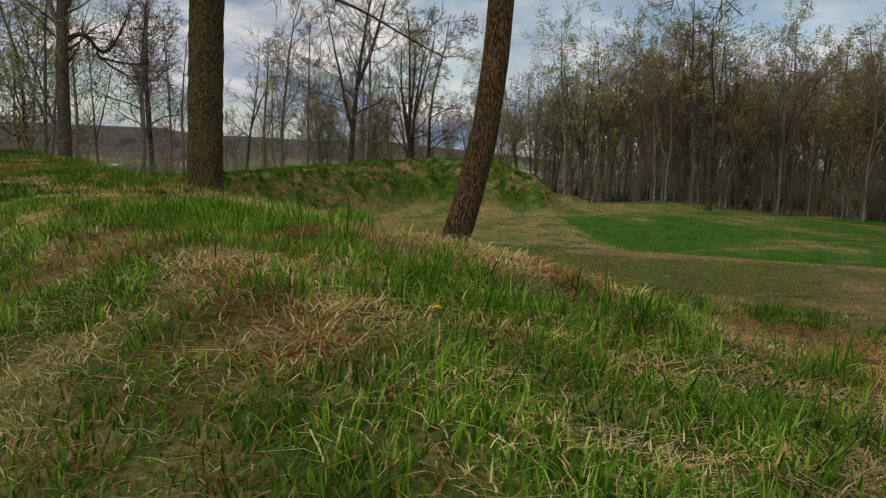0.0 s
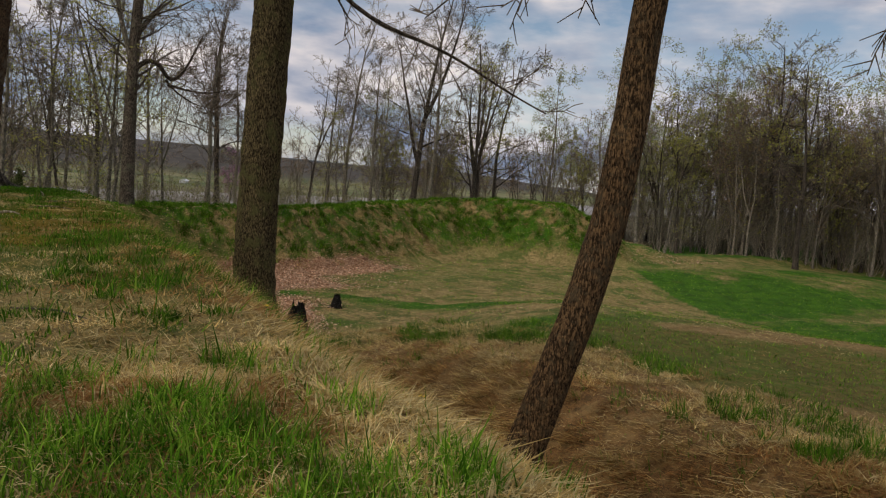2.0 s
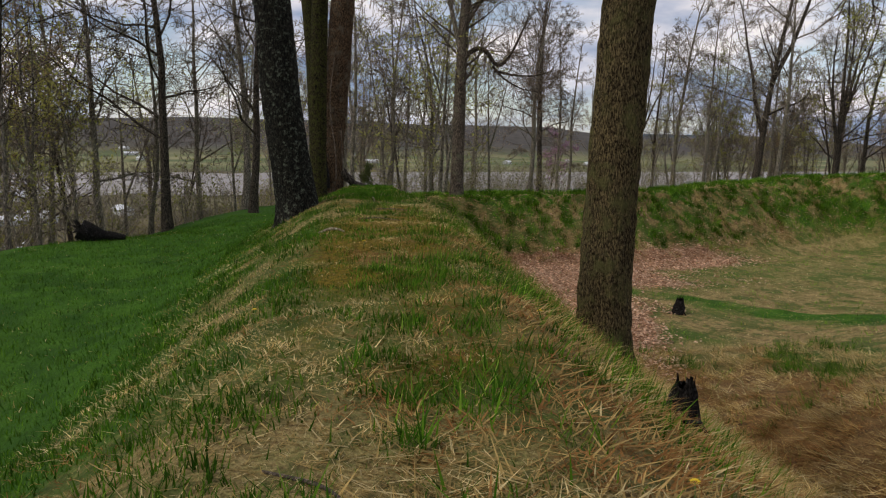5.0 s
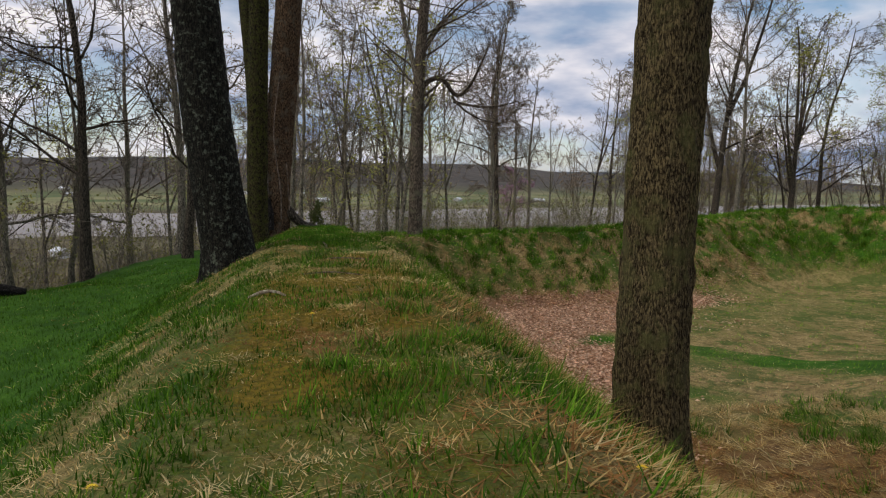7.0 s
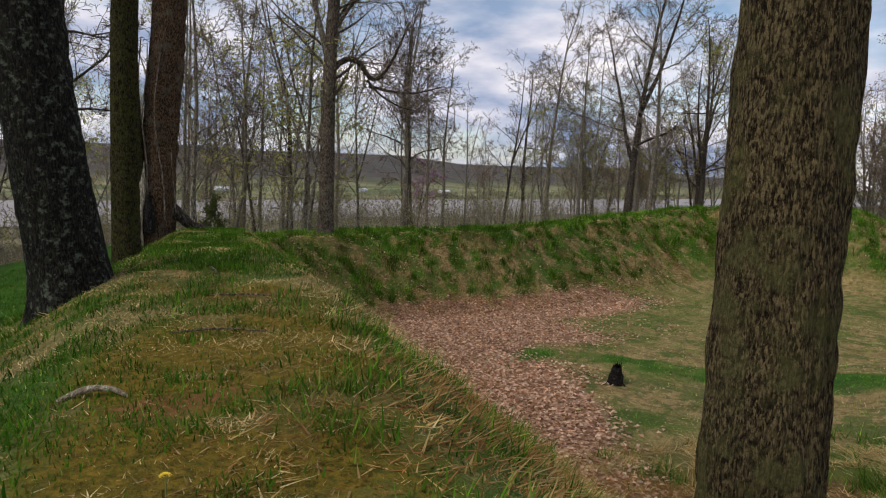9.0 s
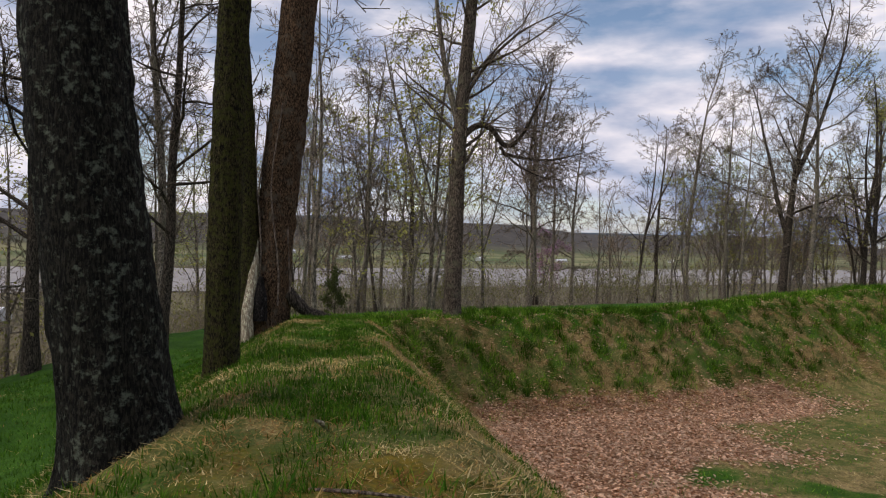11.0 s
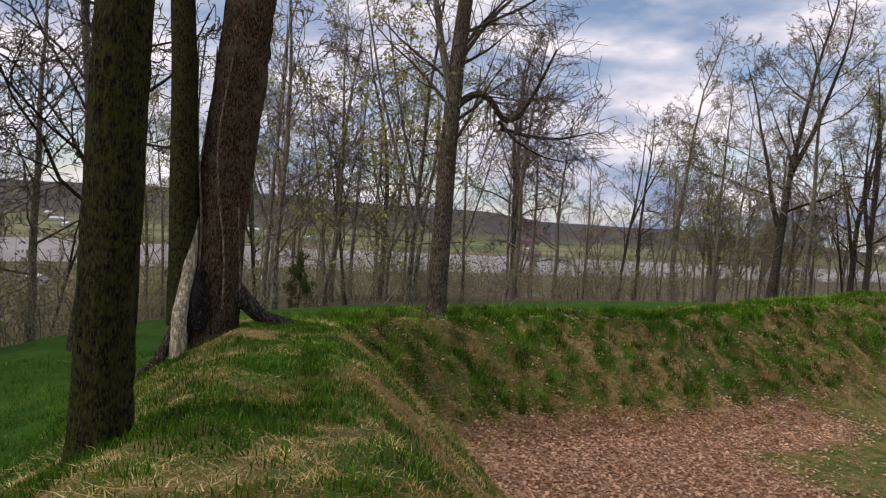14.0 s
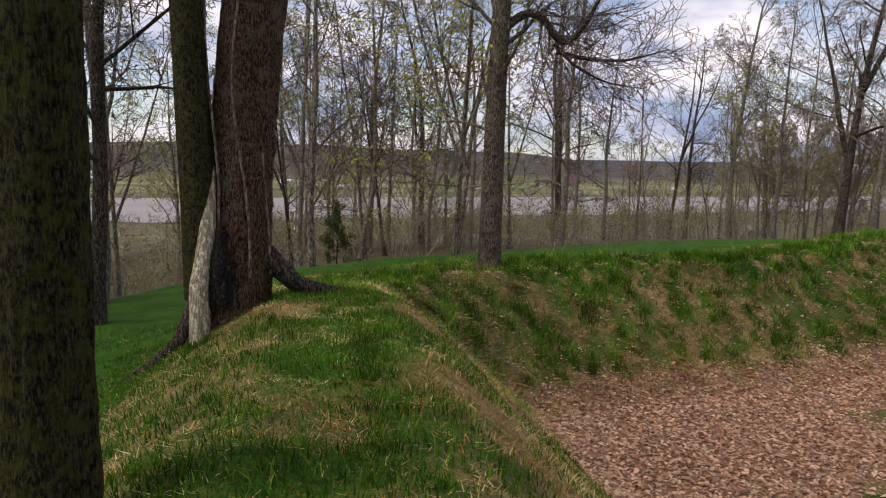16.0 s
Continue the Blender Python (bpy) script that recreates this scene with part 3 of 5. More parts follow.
def woodland_tree(seed, tall, r0, bark, twig, leaves=None, limbs=10, last=3, first=0.35, spread=42, fork=0, per=2, leaf=0.035, lean=0.0, sides=9, trunk_wobble=0.035, many=(0, 7, 6, 3), stout=1.7):
    """A bare or budding tree standing at the origin, to be copied. Parts: trunk, branches, twigs and leaves."""
    rng = random.Random(seed)
    tree = thing("tree", "bare tree", "tree")
    line = bend(rng, (0, 0, -0.4), (lean, rng.gauss(0, 0.03), 1), tall, 12, trunk_wobble, 0.05)
    taper = r0 * np.array([1.5, 1.05] + [1 - 0.88 * (i / 12) ** 1.1 for i in range(2, 13)])
    stems = [(line, taper)]
    for i in range(fork):
        p, d = at_line(line, rng.uniform(0.22, 0.45))
        sub = bend(rng, p, sideways(rng, d, radians(rng.uniform(16, 30))), tall * rng.uniform(0.45, 0.62), 8, 0.05, 0.06)
        stems.append((sub, np.linspace(r0 * 0.62, 0.02, 9)))
    v, f = [], []
    for pts, rad in stems:
        tube(v, f, pts, rad, sides)
    part("trunk", mesh_of("trunk", v, f, bark), tree)
    out = []
    for k, (pts, rad) in enumerate(stems):
        sprout(rng, out, pts, rad[3], 1, last, limbs if k == 0 else max(4, limbs // 2), tall * 0.3, spread, 0.07, first if k == 0 else 0.2, many)
    bv, bf, tv, tf, tips = [], [], [], [], []
    for pts, rad, level in out:
        if level <= 1:
            tube(bv, bf, pts, rad, 4)
        elif level < last:
            tube(bv, bf, pts, rad, 3)
        else:
            tube(tv, tf, pts, rad * stout, 3)
            tips.append(pts[-1])
            if rng.random() < 0.5:
                tips.append(pts[1])
    part("crown", mesh_of("crown", bv, bf, bark), tree, "", "stuff")
    part("twig", mesh_of("twig", tv, tf, twig), tree, "fine bare twigs", "stuff")
    if leaves:
        lv, lf = leaf_quads(rng, tips, per, leaf, 0.13)
        part("leaf", mesh_of("leaf", lv, lf, leaves, False), tree, "sparse opening spring leaves", "stuff")
    return tree


KINDS = {
    "grey": woodland_tree(1, 16, 0.17, BARK_GREY, TWIG, None, 17, 4, 0.18, 56, trunk_wobble=0.05),
    "grey_tall": woodland_tree(2, 19, 0.2, BARK_GREY, TWIG_PALE, None, 18, 4, 0.22, 50, trunk_wobble=0.05),
    "dark_fork": woodland_tree(3, 19, 0.27, BARK_DARK, TWIG, None, 13, 4, 0.3, 48, 2),
    "dark": woodland_tree(4, 17, 0.2, BARK_DARK, TWIG, None, 16, 4, 0.2, 60, trunk_wobble=0.06),
    "bud": woodland_tree(5, 15, 0.14, BARK_GREY, TWIG_PALE, BUD_GREEN, 15, 3, 0.22, 46, 0, 4, 0.065),
    "bud_wide": woodland_tree(6, 15, 0.2, BARK_DARK, TWIG, BUD_YELLOW, 11, 3, 0.2, 58, 2, 3, 0.065),
    "thin": woodland_tree(7, 12, 0.1, BARK_GREY, TWIG, None, 15, 3, 0.1, 54, 1, many=(0, 6, 4, 2), trunk_wobble=0.07),
    "thin_bud": woodland_tree(8, 11, 0.08, BARK_GREY, TWIG_PALE, BUD_YELLOW, 9, 3, 0.18, 50, 1, 3, 0.06, many=(0, 5, 4, 2)),
    "rusty": woodland_tree(9, 13, 0.11, BARK_GREY, TWIG, BUD_RUST, 10, 3, 0.2, 52, 1, 2, 0.05, many=(0, 5, 4, 2)),
    "pole": woodland_tree(10, 15, 0.13, BARK_GREY, TWIG, None, 17, 3, 0.16, 52, many=(0, 6, 5, 2), trunk_wobble=0.06),
    "thicket": woodland_tree(14, 11, 0.1, BARK_GREY, TWIG, BUD_RUST, 13, 3, 0.06, 38, 3, 1, 0.07, many=(0, 5, 4, 2), stout=2.2, sides=6),
    "thicket_bud": woodland_tree(15, 12, 0.1, BARK_GREY, TWIG, BUD_YELLOW, 13, 3, 0.1, 44, 2, 3, 0.08, many=(0, 5, 4, 2), stout=1.8, sides=6),
    "leaning": woodland_tree(11, 12, 0.11, BARK_DARK, TWIG, None, 9, 3, 0.25, 52, 1, 2, 0.04, 0.22, many=(0, 5, 4, 2)),
}
WORDS = {
    "grey": "bare grey-barked tree on the wooded slope beyond the earthwork",
    "grey_tall": "tall bare grey tree with upswept pale twigs",
    "dark_fork": "tall dark bare tree forking into several upright stems",
    "dark": "dark bare tree with wide spreading branches",
    "bud": "tall tree with pale green opening leaves",
    "bud_wide": "spreading tree with yellow-green opening leaves",
    "thin": "slender bare young tree in the woods",
    "thin_bud": "slender young tree with yellow-green buds",
    "rusty": "young tree with rusty brown spring buds",
    "pole": "straight bare pole-like woodland tree",
    "thicket": "many-stemmed bare brown tree at the wood's edge",
    "thicket_bud": "many-stemmed tree with yellow-green opening leaves",
    "leaning": "leaning dark bare young tree",
}
USED = set()


def plant(kind, x, y, size=1.0, turn=None, sink=0.0, group="trees on the wooded slope"):
    rng = random.Random(int(x * 91 + y * 37))
    m = pose(x, y, ground_z(x, y) - sink, rng.gauss(0, 1.2), rng.gauss(0, 1.2), rng.uniform(0, 360) if turn is None else turn)
    if kind in USED:
        ob = copy_thing(KINDS[kind], Matrix.Identity(4))
    else:
        ob = KINDS[kind]
        USED.add(kind)
    ob.matrix_basis = m @ Matrix.Diagonal((size, size, size, 1))
    return tagged(ob, WORDS[kind], "tree", group)

# trees that stand out from the others, by place: kind, x, y, size
for kind, x, y, size in (
    ("dark_fork", -18.2, 67.2, 1.15), ("grey_tall", -16.2, 65.9, 1.0), ("thin", -19.3, 61.0, 1.1), ("leaning", -29.5, 68.2, 1.3), ("grey_tall", -24.6, 66.5, 1.0),
    ("grey", -21.4, 64.9, 0.95), ("bud_wide", -12.9, 69.4, 1.15), ("dark", -11.5, 72.0, 1.0), ("bud", -7.0, 76.6, 1.1), ("bud", 2.3, 67.1, 1.1),
    ("bud_wide", 12.2, 66.2, 1.15), ("dark", 13.4, 59.5, 0.9), ("rusty", 7.1, 79.9, 1.2), ("bud", 10.0, 74.6, 1.0), ("grey", -28.2, 49.3, 1.0),
    ("grey", -29.3, 56.7, 0.8), ("rusty", -33.0, 57.0, 0.9), ("thin_bud", -23.8, 34.6, 1.25), ("thin_bud", -25.3, 36.6, 1.2),
    ("thin", -26.4, 31.0, 1.15), ("pole", -32.9, 39.4, 1.0), ("leaning", -34.2, 42.5, 0.95), ("thin", -39.0, 50.1, 1.2), ("rusty", -28.8, 45.4, 0.85),
    ("dark", -23.6, 23.3, 0.8), ("grey", -33.3, 26.4, 0.95), ("grey", -46.7, 30.6, 1.0), ("bud", -43.7, 36.8, 0.9), ("leaning", -22.4, 14.0, 0.9),
    ("bud", -33.5, 19.3, 1.0), ("grey", -28.6, 19.6, 0.9), ("thin_bud", -36.0, 23.9, 1.15), ("pole", -30.1, 22.3, 0.85), ("dark", -26.4, 21.2, 0.95),
    ("grey_tall", -25.9, 24.4, 0.8), ("rusty", -37.0, 19.9, 1.0), ("bud", -40.5, 15.0, 1.0), ("dark", -44.0, 22.0, 1.0),
    ("thin_bud", -33.3, 40.2, 1.2), ("bud", -41.0, 42.0, 1.0), ("grey", -19.5, 76.0, 1.0),
    ("bud", -25.5, 79.0, 1.0), ("dark", -31.0, 76.0, 1.0), ("thin_bud", -22.7, 57.9, 0.9), ("grey", -36.0, 66.0, 1.0), ("dark_fork", -14.6, 78.1, 0.95),
    ("pole", -22.5, 60.5, 0.7), ("thin", -34.8, 48.0, 1.0), ("thin_bud", -37.5, 34.0, 1.1), ("rusty", -26.0, 54.0, 0.7), ("thin", -27.5, 15.5, 1.0),
    ("grey", -37.0, 44.0, 1.05), ("dark", -40.0, 52.0, 1.1), ("dark_fork", -34.5, 60.5, 1.0), ("grey_tall", -42.0, 60.0, 1.0), ("pole", -35.0, 12.0, 1.0), ("rusty", -31.0, 8.0, 1.0), ("grey", -42.0, 5.0, 1.1), ("bud", -52.0, 14.0, 1.1), ("dark", -56.0, 26.0, 1.1),
):
    plant(kind, x, y, size)

# the wood that closes the field: its edge tree by tree, the depth of it joined
MASS = []
rng = random.Random(77)
for i in range(265):
    u = rng.random()
    depth = rng.random() ** 1.3 * 34
    ex, ey = -2 + 44 * u, 77 - 34 * u - 4 * math.sin(u * 9)
    x, y = ex + depth * 0.62 + rng.gauss(0, 1.2), ey + depth * 0.78 + rng.gauss(0, 1.2)
    kind = rng.choice(("pole", "thin", "rusty", "leaning", "thin_bud", "bud", "thicket", "thicket", "thicket", "thicket_bud"))
    size = rng.uniform(0.85, 1.3)
    if depth < 9:
        plant(kind, x, y, size, None, 0.0, "trees of the wood behind the field")
    else:
        MASS.append((kind, x, y, size))
for lo_x, hi_x, lo_y, hi_y, many in ((-8, 7, 72, 90, 20), (-34, 2, 80, 112, 26), (-48, -8, 76, 100, 24), (-50, -30, 6, 62, 14), (-90, -50, 0, 90, 20), (-46, -25, 7, 22, 20)):
    for i in range(many):
        MASS.append((rng.choice(("thicket", "rusty", "thin_bud", "thicket_bud", "leaning", "rusty")), rng.uniform(lo_x, hi_x), rng.uniform(lo_y, hi_y), rng.uniform(0.75, 1.2)))


def far_wood():
    """The trees in the depth of the woods, in one object."""
    ob = thing("far_wood", "deep bare spring woods of thin grey and budding trees", "woods", kind="stuff")
    piles = {}
    for kind, x, y, size in MASS:
        m = np.array(pose(x, y, ground_z(x, y), 0, 0, rng.uniform(0, 360)) @ Matrix.Diagonal((size, size, size, 1)))
        for child in KINDS[kind].children:
            me = child.data
            n = len(me.vertices)
            co = np.empty(n * 3, np.float32)
            me.vertices.foreach_get("co", co)
            co = co.reshape(-1, 3) @ m[:3, :3].T + m[:3, 3]
            name = child.name.split(".")[0]
            pile = piles.setdefault((name, me.materials[0].name), [[], [], 0, me.materials[0]])
            pile[0].append(co)
            fresh = (kind, name) not in FACES
            if fresh:
                FACES[(kind, name)] = [tuple(p.vertices) for p in me.polygons]
            off = pile[2]
            pile[1].extend([tuple(k + off for k in f) for f in FACES[(kind, name)]])
            pile[2] += n
    for (name, _), (cos, faces, _, material) in piles.items():
        part(name, mesh_of(name, np.concatenate(cos).tolist(), faces, material), ob, "", "stuff")


FACES = {}
far_wood()


# ---------------------------------------------------------------- trees close by


def bark_ring(rng_seed, n, sides, ridge_count, depth, swirl=0.0):
    """Uneven radius of a trunk, ring by ring: furrows that wander upwards and broken plates."""
    i, j = np.meshgrid(np.arange(n), np.arange(sides), indexing="ij")
    a = j / sides
    wave = cloudy(a * ridge_count + swirl * i / n, i * 0.16, rng_seed, 2)
    wave2 = cloudy((a - 1) * ridge_count + swirl * i / n, i * 0.16, rng_seed, 2)
    furrow = np.abs((wave * (1 - a) + wave2 * a) - 0.5) * 2
    bulge = np.sin(2 * np.pi * (a * 2 + 0.1) + i * 0.03) * 0.025 + np.sin(2 * np.pi * (a * 3 + 0.4) - i * 0.05) * 0.015
    return 1 + bulge + depth * (furrow - 0.35)


def resample(pts, n):
    pts = np.asarray(pts, float)
    s = np.concatenate([[0], np.cumsum(np.linalg.norm(np.diff(pts, axis=0), axis=1))])
    q = np.linspace(0, s[-1], n)
    out = np.stack([np.interp(q, s, pts[:, k]) for k in range(3)], 1)
    for _ in range(6):
        out[1:-1] = 0.25 * out[:-2] + 0.5 * out[1:-1] + 0.25 * out[2:]
    return out


def big_trunk(seed, pts, r0, r1, rings=150, sides=56, ridge_count=26, depth=0.1, flare=0.45, roots=5):
    """A thick trunk in fine detail with root flare; gives its vertices and faces and its centre line."""
    line = resample(pts, rings)
    f = np.linspace(0, 1, rings)
    up = line[:, 2] - line[0, 2]
    rad = r0 + (r1 - r0) * f
    ring = bark_ring(seed, rings, sides, ridge_count, depth)
    a = np.linspace(0, 2 * np.pi, sides, endpoint=False)
    lobe = 0.55 + 0.45 * np.cos(a * roots + seed)
    ring = ring + (flare * np.exp(-np.maximum(up - 0.12, 0) / 0.28))[:, None] * lobe[None, :] + 0.1 * np.exp(-up / 0.9)[:, None]
    v, f2 = [], []
    tube(v, f2, line, rad, sides, ring)
    return v, f2, line


def crown(tree, seed, line, r, bark, twig, count=9, lo=0.55, length=4.5, last=3, leaves=None):
    rng_ = random.Random(seed)
    out = []
    sprout(rng_, out, line, r, 1, last, count, length, 55, 0.05, lo)
    bv, bf, tv, tf, tips = [], [], [], [], []
    for pts, rad, level in out:
        if level < last:
            tube(bv, bf, pts, rad, 6 if level == 1 else 4)
        else:
            tube(tv, tf, pts, rad, 3)
            tips.append(pts[-1])
    part("crown", mesh_of("crown", bv, bf, bark), tree, "", "stuff")
    part("twig", mesh_of("twig", tv, tf, twig), tree, "fine bare twigs", "stuff")
    if leaves:
        lv, lf = leaf_quads(rng_, tips, 1, 0.03, 0.08)
        part("leaf", mesh_of("leaf", lv, lf, leaves, False), tree, "", "stuff")


def near_tree(name, label, seed, pts, r0, r1, bark, twig, **kw):
    base = np.array([pts[0][0], pts[0][1], ground_z(pts[0][0], pts[0][1])])
    tree = thing(name, label, "tree", tuple(base))
    local = [np.asarray(p, float) - base for p in pts]
    local.insert(0, local[0] * np.array([1, 1, 0]) + np.array([0, 0, -0.45]))
    crown_kw = {k: kw.pop(k) for k in ("count", "lo", "length", "leaves") if k in kw}
    v, f, line = big_trunk(seed, local, r0, r1, **kw)
    part("trunk", mesh_of("trunk", v, f, bark), tree)
    crown(tree, seed + 50, line, r1 * 1.2, bark, twig, **crown_kw)
    return tree


def limb(tree, seed, pts, r0, r1, bark, twig, count=8, length=1.2, name="limb", lo=0.15):
    """A single long limb with its twigs, given in the world."""
    base = np.array(tree.location)
    line = resample([np.asarray(p, float) - base for p in pts], 22)
    v, f = [], []
    tube(v, f, line, np.linspace(r0, r1, 22), 8)
    ob = part(name, mesh_of(name, v, f, bark), tree)
    rng_ = random.Random(seed)
    out, tv, tf = [], [], []
    sprout(rng_, out, line, r0 * 0.6, 2, 3, count, length, 55, 0.03, lo)
    for p, rad, level in out:
        tube(tv, tf, p, np.minimum(rad, 0.03), 3)
    part("twig", mesh_of("twig", tv, tf, twig), ob, "", "stuff")
    return ob


# the leaning tree in the ditch
leaner = near_tree("leaning_tree", "leaning brown-barked tree on the inner bank of the earthwork", 3,
                   [(0.54, 13.05, -0.15), (0.82, 13.07, 0.9), (1.13, 13.1, 2.0), (1.35, 13.12, 3.0), (1.46, 13.12, 4.0), (1.52, 13.12, 5.0), (1.75, 13.2, 7.5), (2.0, 13.3, 12.0)],
                   0.225, 0.12, BARK_LEAN, TWIG, ridge_count=34, depth=0.07, flare=0.3, count=9, lo=0.55, length=4.0)
# the oak on the inner bank
oak = near_tree("oak_tree", "stout oak with furrowed grey-brown bark and flared roots", 5,
                [(-4.34, 15.71, 0.8), (-4.37, 15.74, 2.0), (-4.37, 15.77, 3.3), (-4.34, 15.82, 5.0), (-4.15, 15.75, 8.0), (-4.05, 15.85, 15.0)],
                0.34, 0.25, BARK_OAK, TWIG, rings=300, sides=128, ridge_count=34, depth=0.13, flare=0.6, roots=4, count=9, lo=0.6, length=5.0)
limb(oak, 9, [(-4.2, 15.75, 8.2), (-3.9, 15.8, 6.9), (-3.2, 15.95, 6.05), (-2.55, 16.2, 5.62), (-1.9, 16.42, 5.55), (-1.25, 16.6, 5.24), (-0.6, 16.75, 4.8), (0.1, 16.9, 4.5)], 0.055, 0.012, BARK_DARK, TWIG, 12, 1.3)
limb(leaner, 12, [(1.5, 13.1, 6.3), (0.9, 13.4, 6.1), (0.1, 13.9, 5.75), (-0.6, 14.3, 5.9), (-1.4, 14.8, 5.5)], 0.035, 0.008, BARK_DARK, TWIG, 9, 0.9)
limb(leaner, 13, [(1.55, 13.1, 6.6), (2.4, 13.3, 6.5), (3.3, 13.6, 6.0), (4.2, 13.8, 5.2), (4.8, 13.9, 4.7)], 0.03, 0.006, BARK_DARK, TWIG, 9, 0.9)
# lichened tree on the outer edge of the crest
lichened = near_tree("lichened_tree", "dark-barked tree with pale lichen on the crest edge", 7,
                     [(-11.35, 16.3, 1.7), (-11.5, 16.1, 3.4), (-11.6, 15.98, 4.6), (-11.66, 15.92, 5.8), (-11.8, 15.6, 9.0), (-11.9, 15.5, 14.0)],
                     0.4, 0.24, BARK_LICHEN, TWIG, rings=220, sides=72, ridge_count=30, depth=0.11, flare=0.55, count=9, lo=0.6, length=5.0)
limb(lichened, 21, [(-11.66, 15.92, 6.2), (-12.6, 15.6, 6.9), (-13.8, 15.1, 7.0), (-15.2, 14.4, 6.5)], 0.06, 0.01, BARK_DARK, TWIG, 10, 1.3)
# mossy tree further along
mossy = near_tree("mossy_tree", "straight dark tree with mossy bark on the crest", 11,
                  [(-13.78, 18.66, 2.0), (-13.8, 18.68, 3.4), (-13.78, 18.68, 4.7), (-13.72, 18.7, 7.0), (-13.6, 18.7, 14.0)],
                  0.215, 0.15, BARK_MOSS, TWIG, rings=220, sides=96, ridge_count=24, depth=0.16, flare=0.35, count=8, lo=0.6, length=4.5)
limb(mossy, 23, [(-13.73, 18.7, 7.2), (-12.6, 19.1, 7.3), (-11.5, 19.6, 7.0), (-10.4, 20.1, 6.7), (-9.6, 20.5, 6.5)], 0.026, 0.006, BARK_DARK, TWIG, 9, 0.9)
# the old double tree with a hollow foot
old = near_tree("old_tree", "old shaggy brown tree with a hollow foot and spreading roots", 13,
                [(-18.34, 22.81, 1.9), (-18.29, 22.83, 3.0), (-18.23, 22.87, 4.0), (-18.1, 22.99, 6.1), (-17.9, 23.1, 9.0), (-17.8, 23.3, 15.0)],
                0.43, 0.3, BARK_OLD, TWIG, rings=220, sides=96, ridge_count=26, depth=0.16, flare=0.5, roots=3, count=9, lo=0.6, length=5.0)


def old_tree_parts():
    base = np.array(old.location)

    shift = np.array((-1.17, 0.66, 0.0))

    def piece(name, seed, pts, radii, bark, label=""):
        line = resample([np.asarray(p, float) + shift - base for p in pts], 70)
        rad = np.interp(np.linspace(0, 1, 70), np.linspace(0, 1, len(radii)), radii)
        v, f = [], []
        tube(v, f, line, rad, 32, bark_ring(seed, 70, 32, 12, 0.14))
        part(name, mesh_of(name, v, f, bark), old, label)

    piece("second_stem", 15, [(-17.25, 21.72, 1.9), (-17.24, 21.66, 3.2), (-17.25, 21.6, 4.3), (-17.3, 21.54, 6.0), (-17.5, 21.4, 9.0), (-17.7, 21.3, 13.0)], (0.26, 0.22, 0.19, 0.17, 0.15, 0.1), BARK_MOSS, "dark dead second stem")

    def g(x, y):
        return ground_z(x + shift[0], y + shift[1])

    piece("bare_buttress", 16, [(-16.8, 21.36, g(-16.8, 21.36) - 0.1), (-16.9, 21.42, 2.1), (-16.97, 21.55, 2.5), (-17.03, 21.66, 3.0), (-17.12, 21.76, 3.6)], (0.13, 0.12, 0.11, 0.09, 0.05), DEADWOOD, "bleached bare wood at the foot")
    piece("root", 17, [(-16.9, 22.4, 2.45), (-16.65, 22.75, g(-16.65, 22.75) + 0.14), (-16.5, 23.2, g(-16.5, 23.2) + 0.05), (-16.45, 23.7, g(-16.45, 23.7) + 0.01), (-16.4, 24.1, g(-16.4, 24.1) - 0.06)], (0.17, 0.13, 0.09, 0.07, 0.04), BARK_DARK, "dark surface root")
    piece("root", 18, [(-17.15, 21.6, 2.0), (-17.2, 21.3, g(-17.2, 21.3) + 0.1), (-17.3, 20.95, g(-17.3, 20.95) + 0.03), (-17.4, 20.6, g(-17.4, 20.6) - 0.05)], (0.12, 0.09, 0.06, 0.04), BARK_DARK, "dark surface root")
    piece("hollow", 19, [(-16.82, 21.66, 1.9), (-16.84, 21.68, 2.35), (-16.88, 21.72, 2.8)], (0.17, 0.15, 0.04), CHAR, "black rotten hollow")
    for i in range(7):
        a = 0.9 * i - 1.4
        rr = 0.43
        pts = [(-17.12 + rr * math.cos(a + 0.25 * math.sin(k * 0.9 + i)), 22.15 + rr * math.sin(a + 0.25 * math.sin(k * 0.9 + i)), 2.2 + 0.6 * k) for k in range(8)]
        piece("vine", 30 + i, pts, (0.022, 0.018, 0.016, 0.012), TWIG, "dead vine clinging to the bark")


old_tree_parts()

# the tree with the crooked limb
crooked = near_tree("crooked_limb_tree", "tall grey tree with a crooked hooked limb behind the far bank", 17,
                    [(-21.35, 33.05, 1.1), (-21.32, 33.05, 3.0), (-21.28, 33.05, 6.1), (-21.2, 33.1, 8.7), (-21.0, 33.2, 12.0), (-20.9, 33.3, 17.0)],
                    0.33, 0.15, BARK_WEATHERED, TWIG, rings=90, sides=28, ridge_count=14, depth=0.08, flare=0.5, count=20, lo=0.3, length=4.5)
limb(crooked, 31, [(-21.25, 33.1, 7.2), (-20.9, 33.3, 7.75), (-20.5, 33.55, 7.95), (-20.15, 33.75, 7.6), (-20.05, 33.85, 6.95), (-19.85, 33.95, 6.7), (-19.5, 34.2, 7.1), (-19.1, 34.4, 8.0), (-18.7, 34.7, 9.2)], 0.13, 0.03, BARK_DARK, TWIG, 44, 2.9)
limb(crooked, 32, [(-20.0, 33.9, 6.75), (-19.3, 34.3, 6.55), (-18.4, 34.8, 6.5), (-17.5, 35.3, 6.8)], 0.07, 0.012, BARK_DARK, TWIG, 34, 2.4)
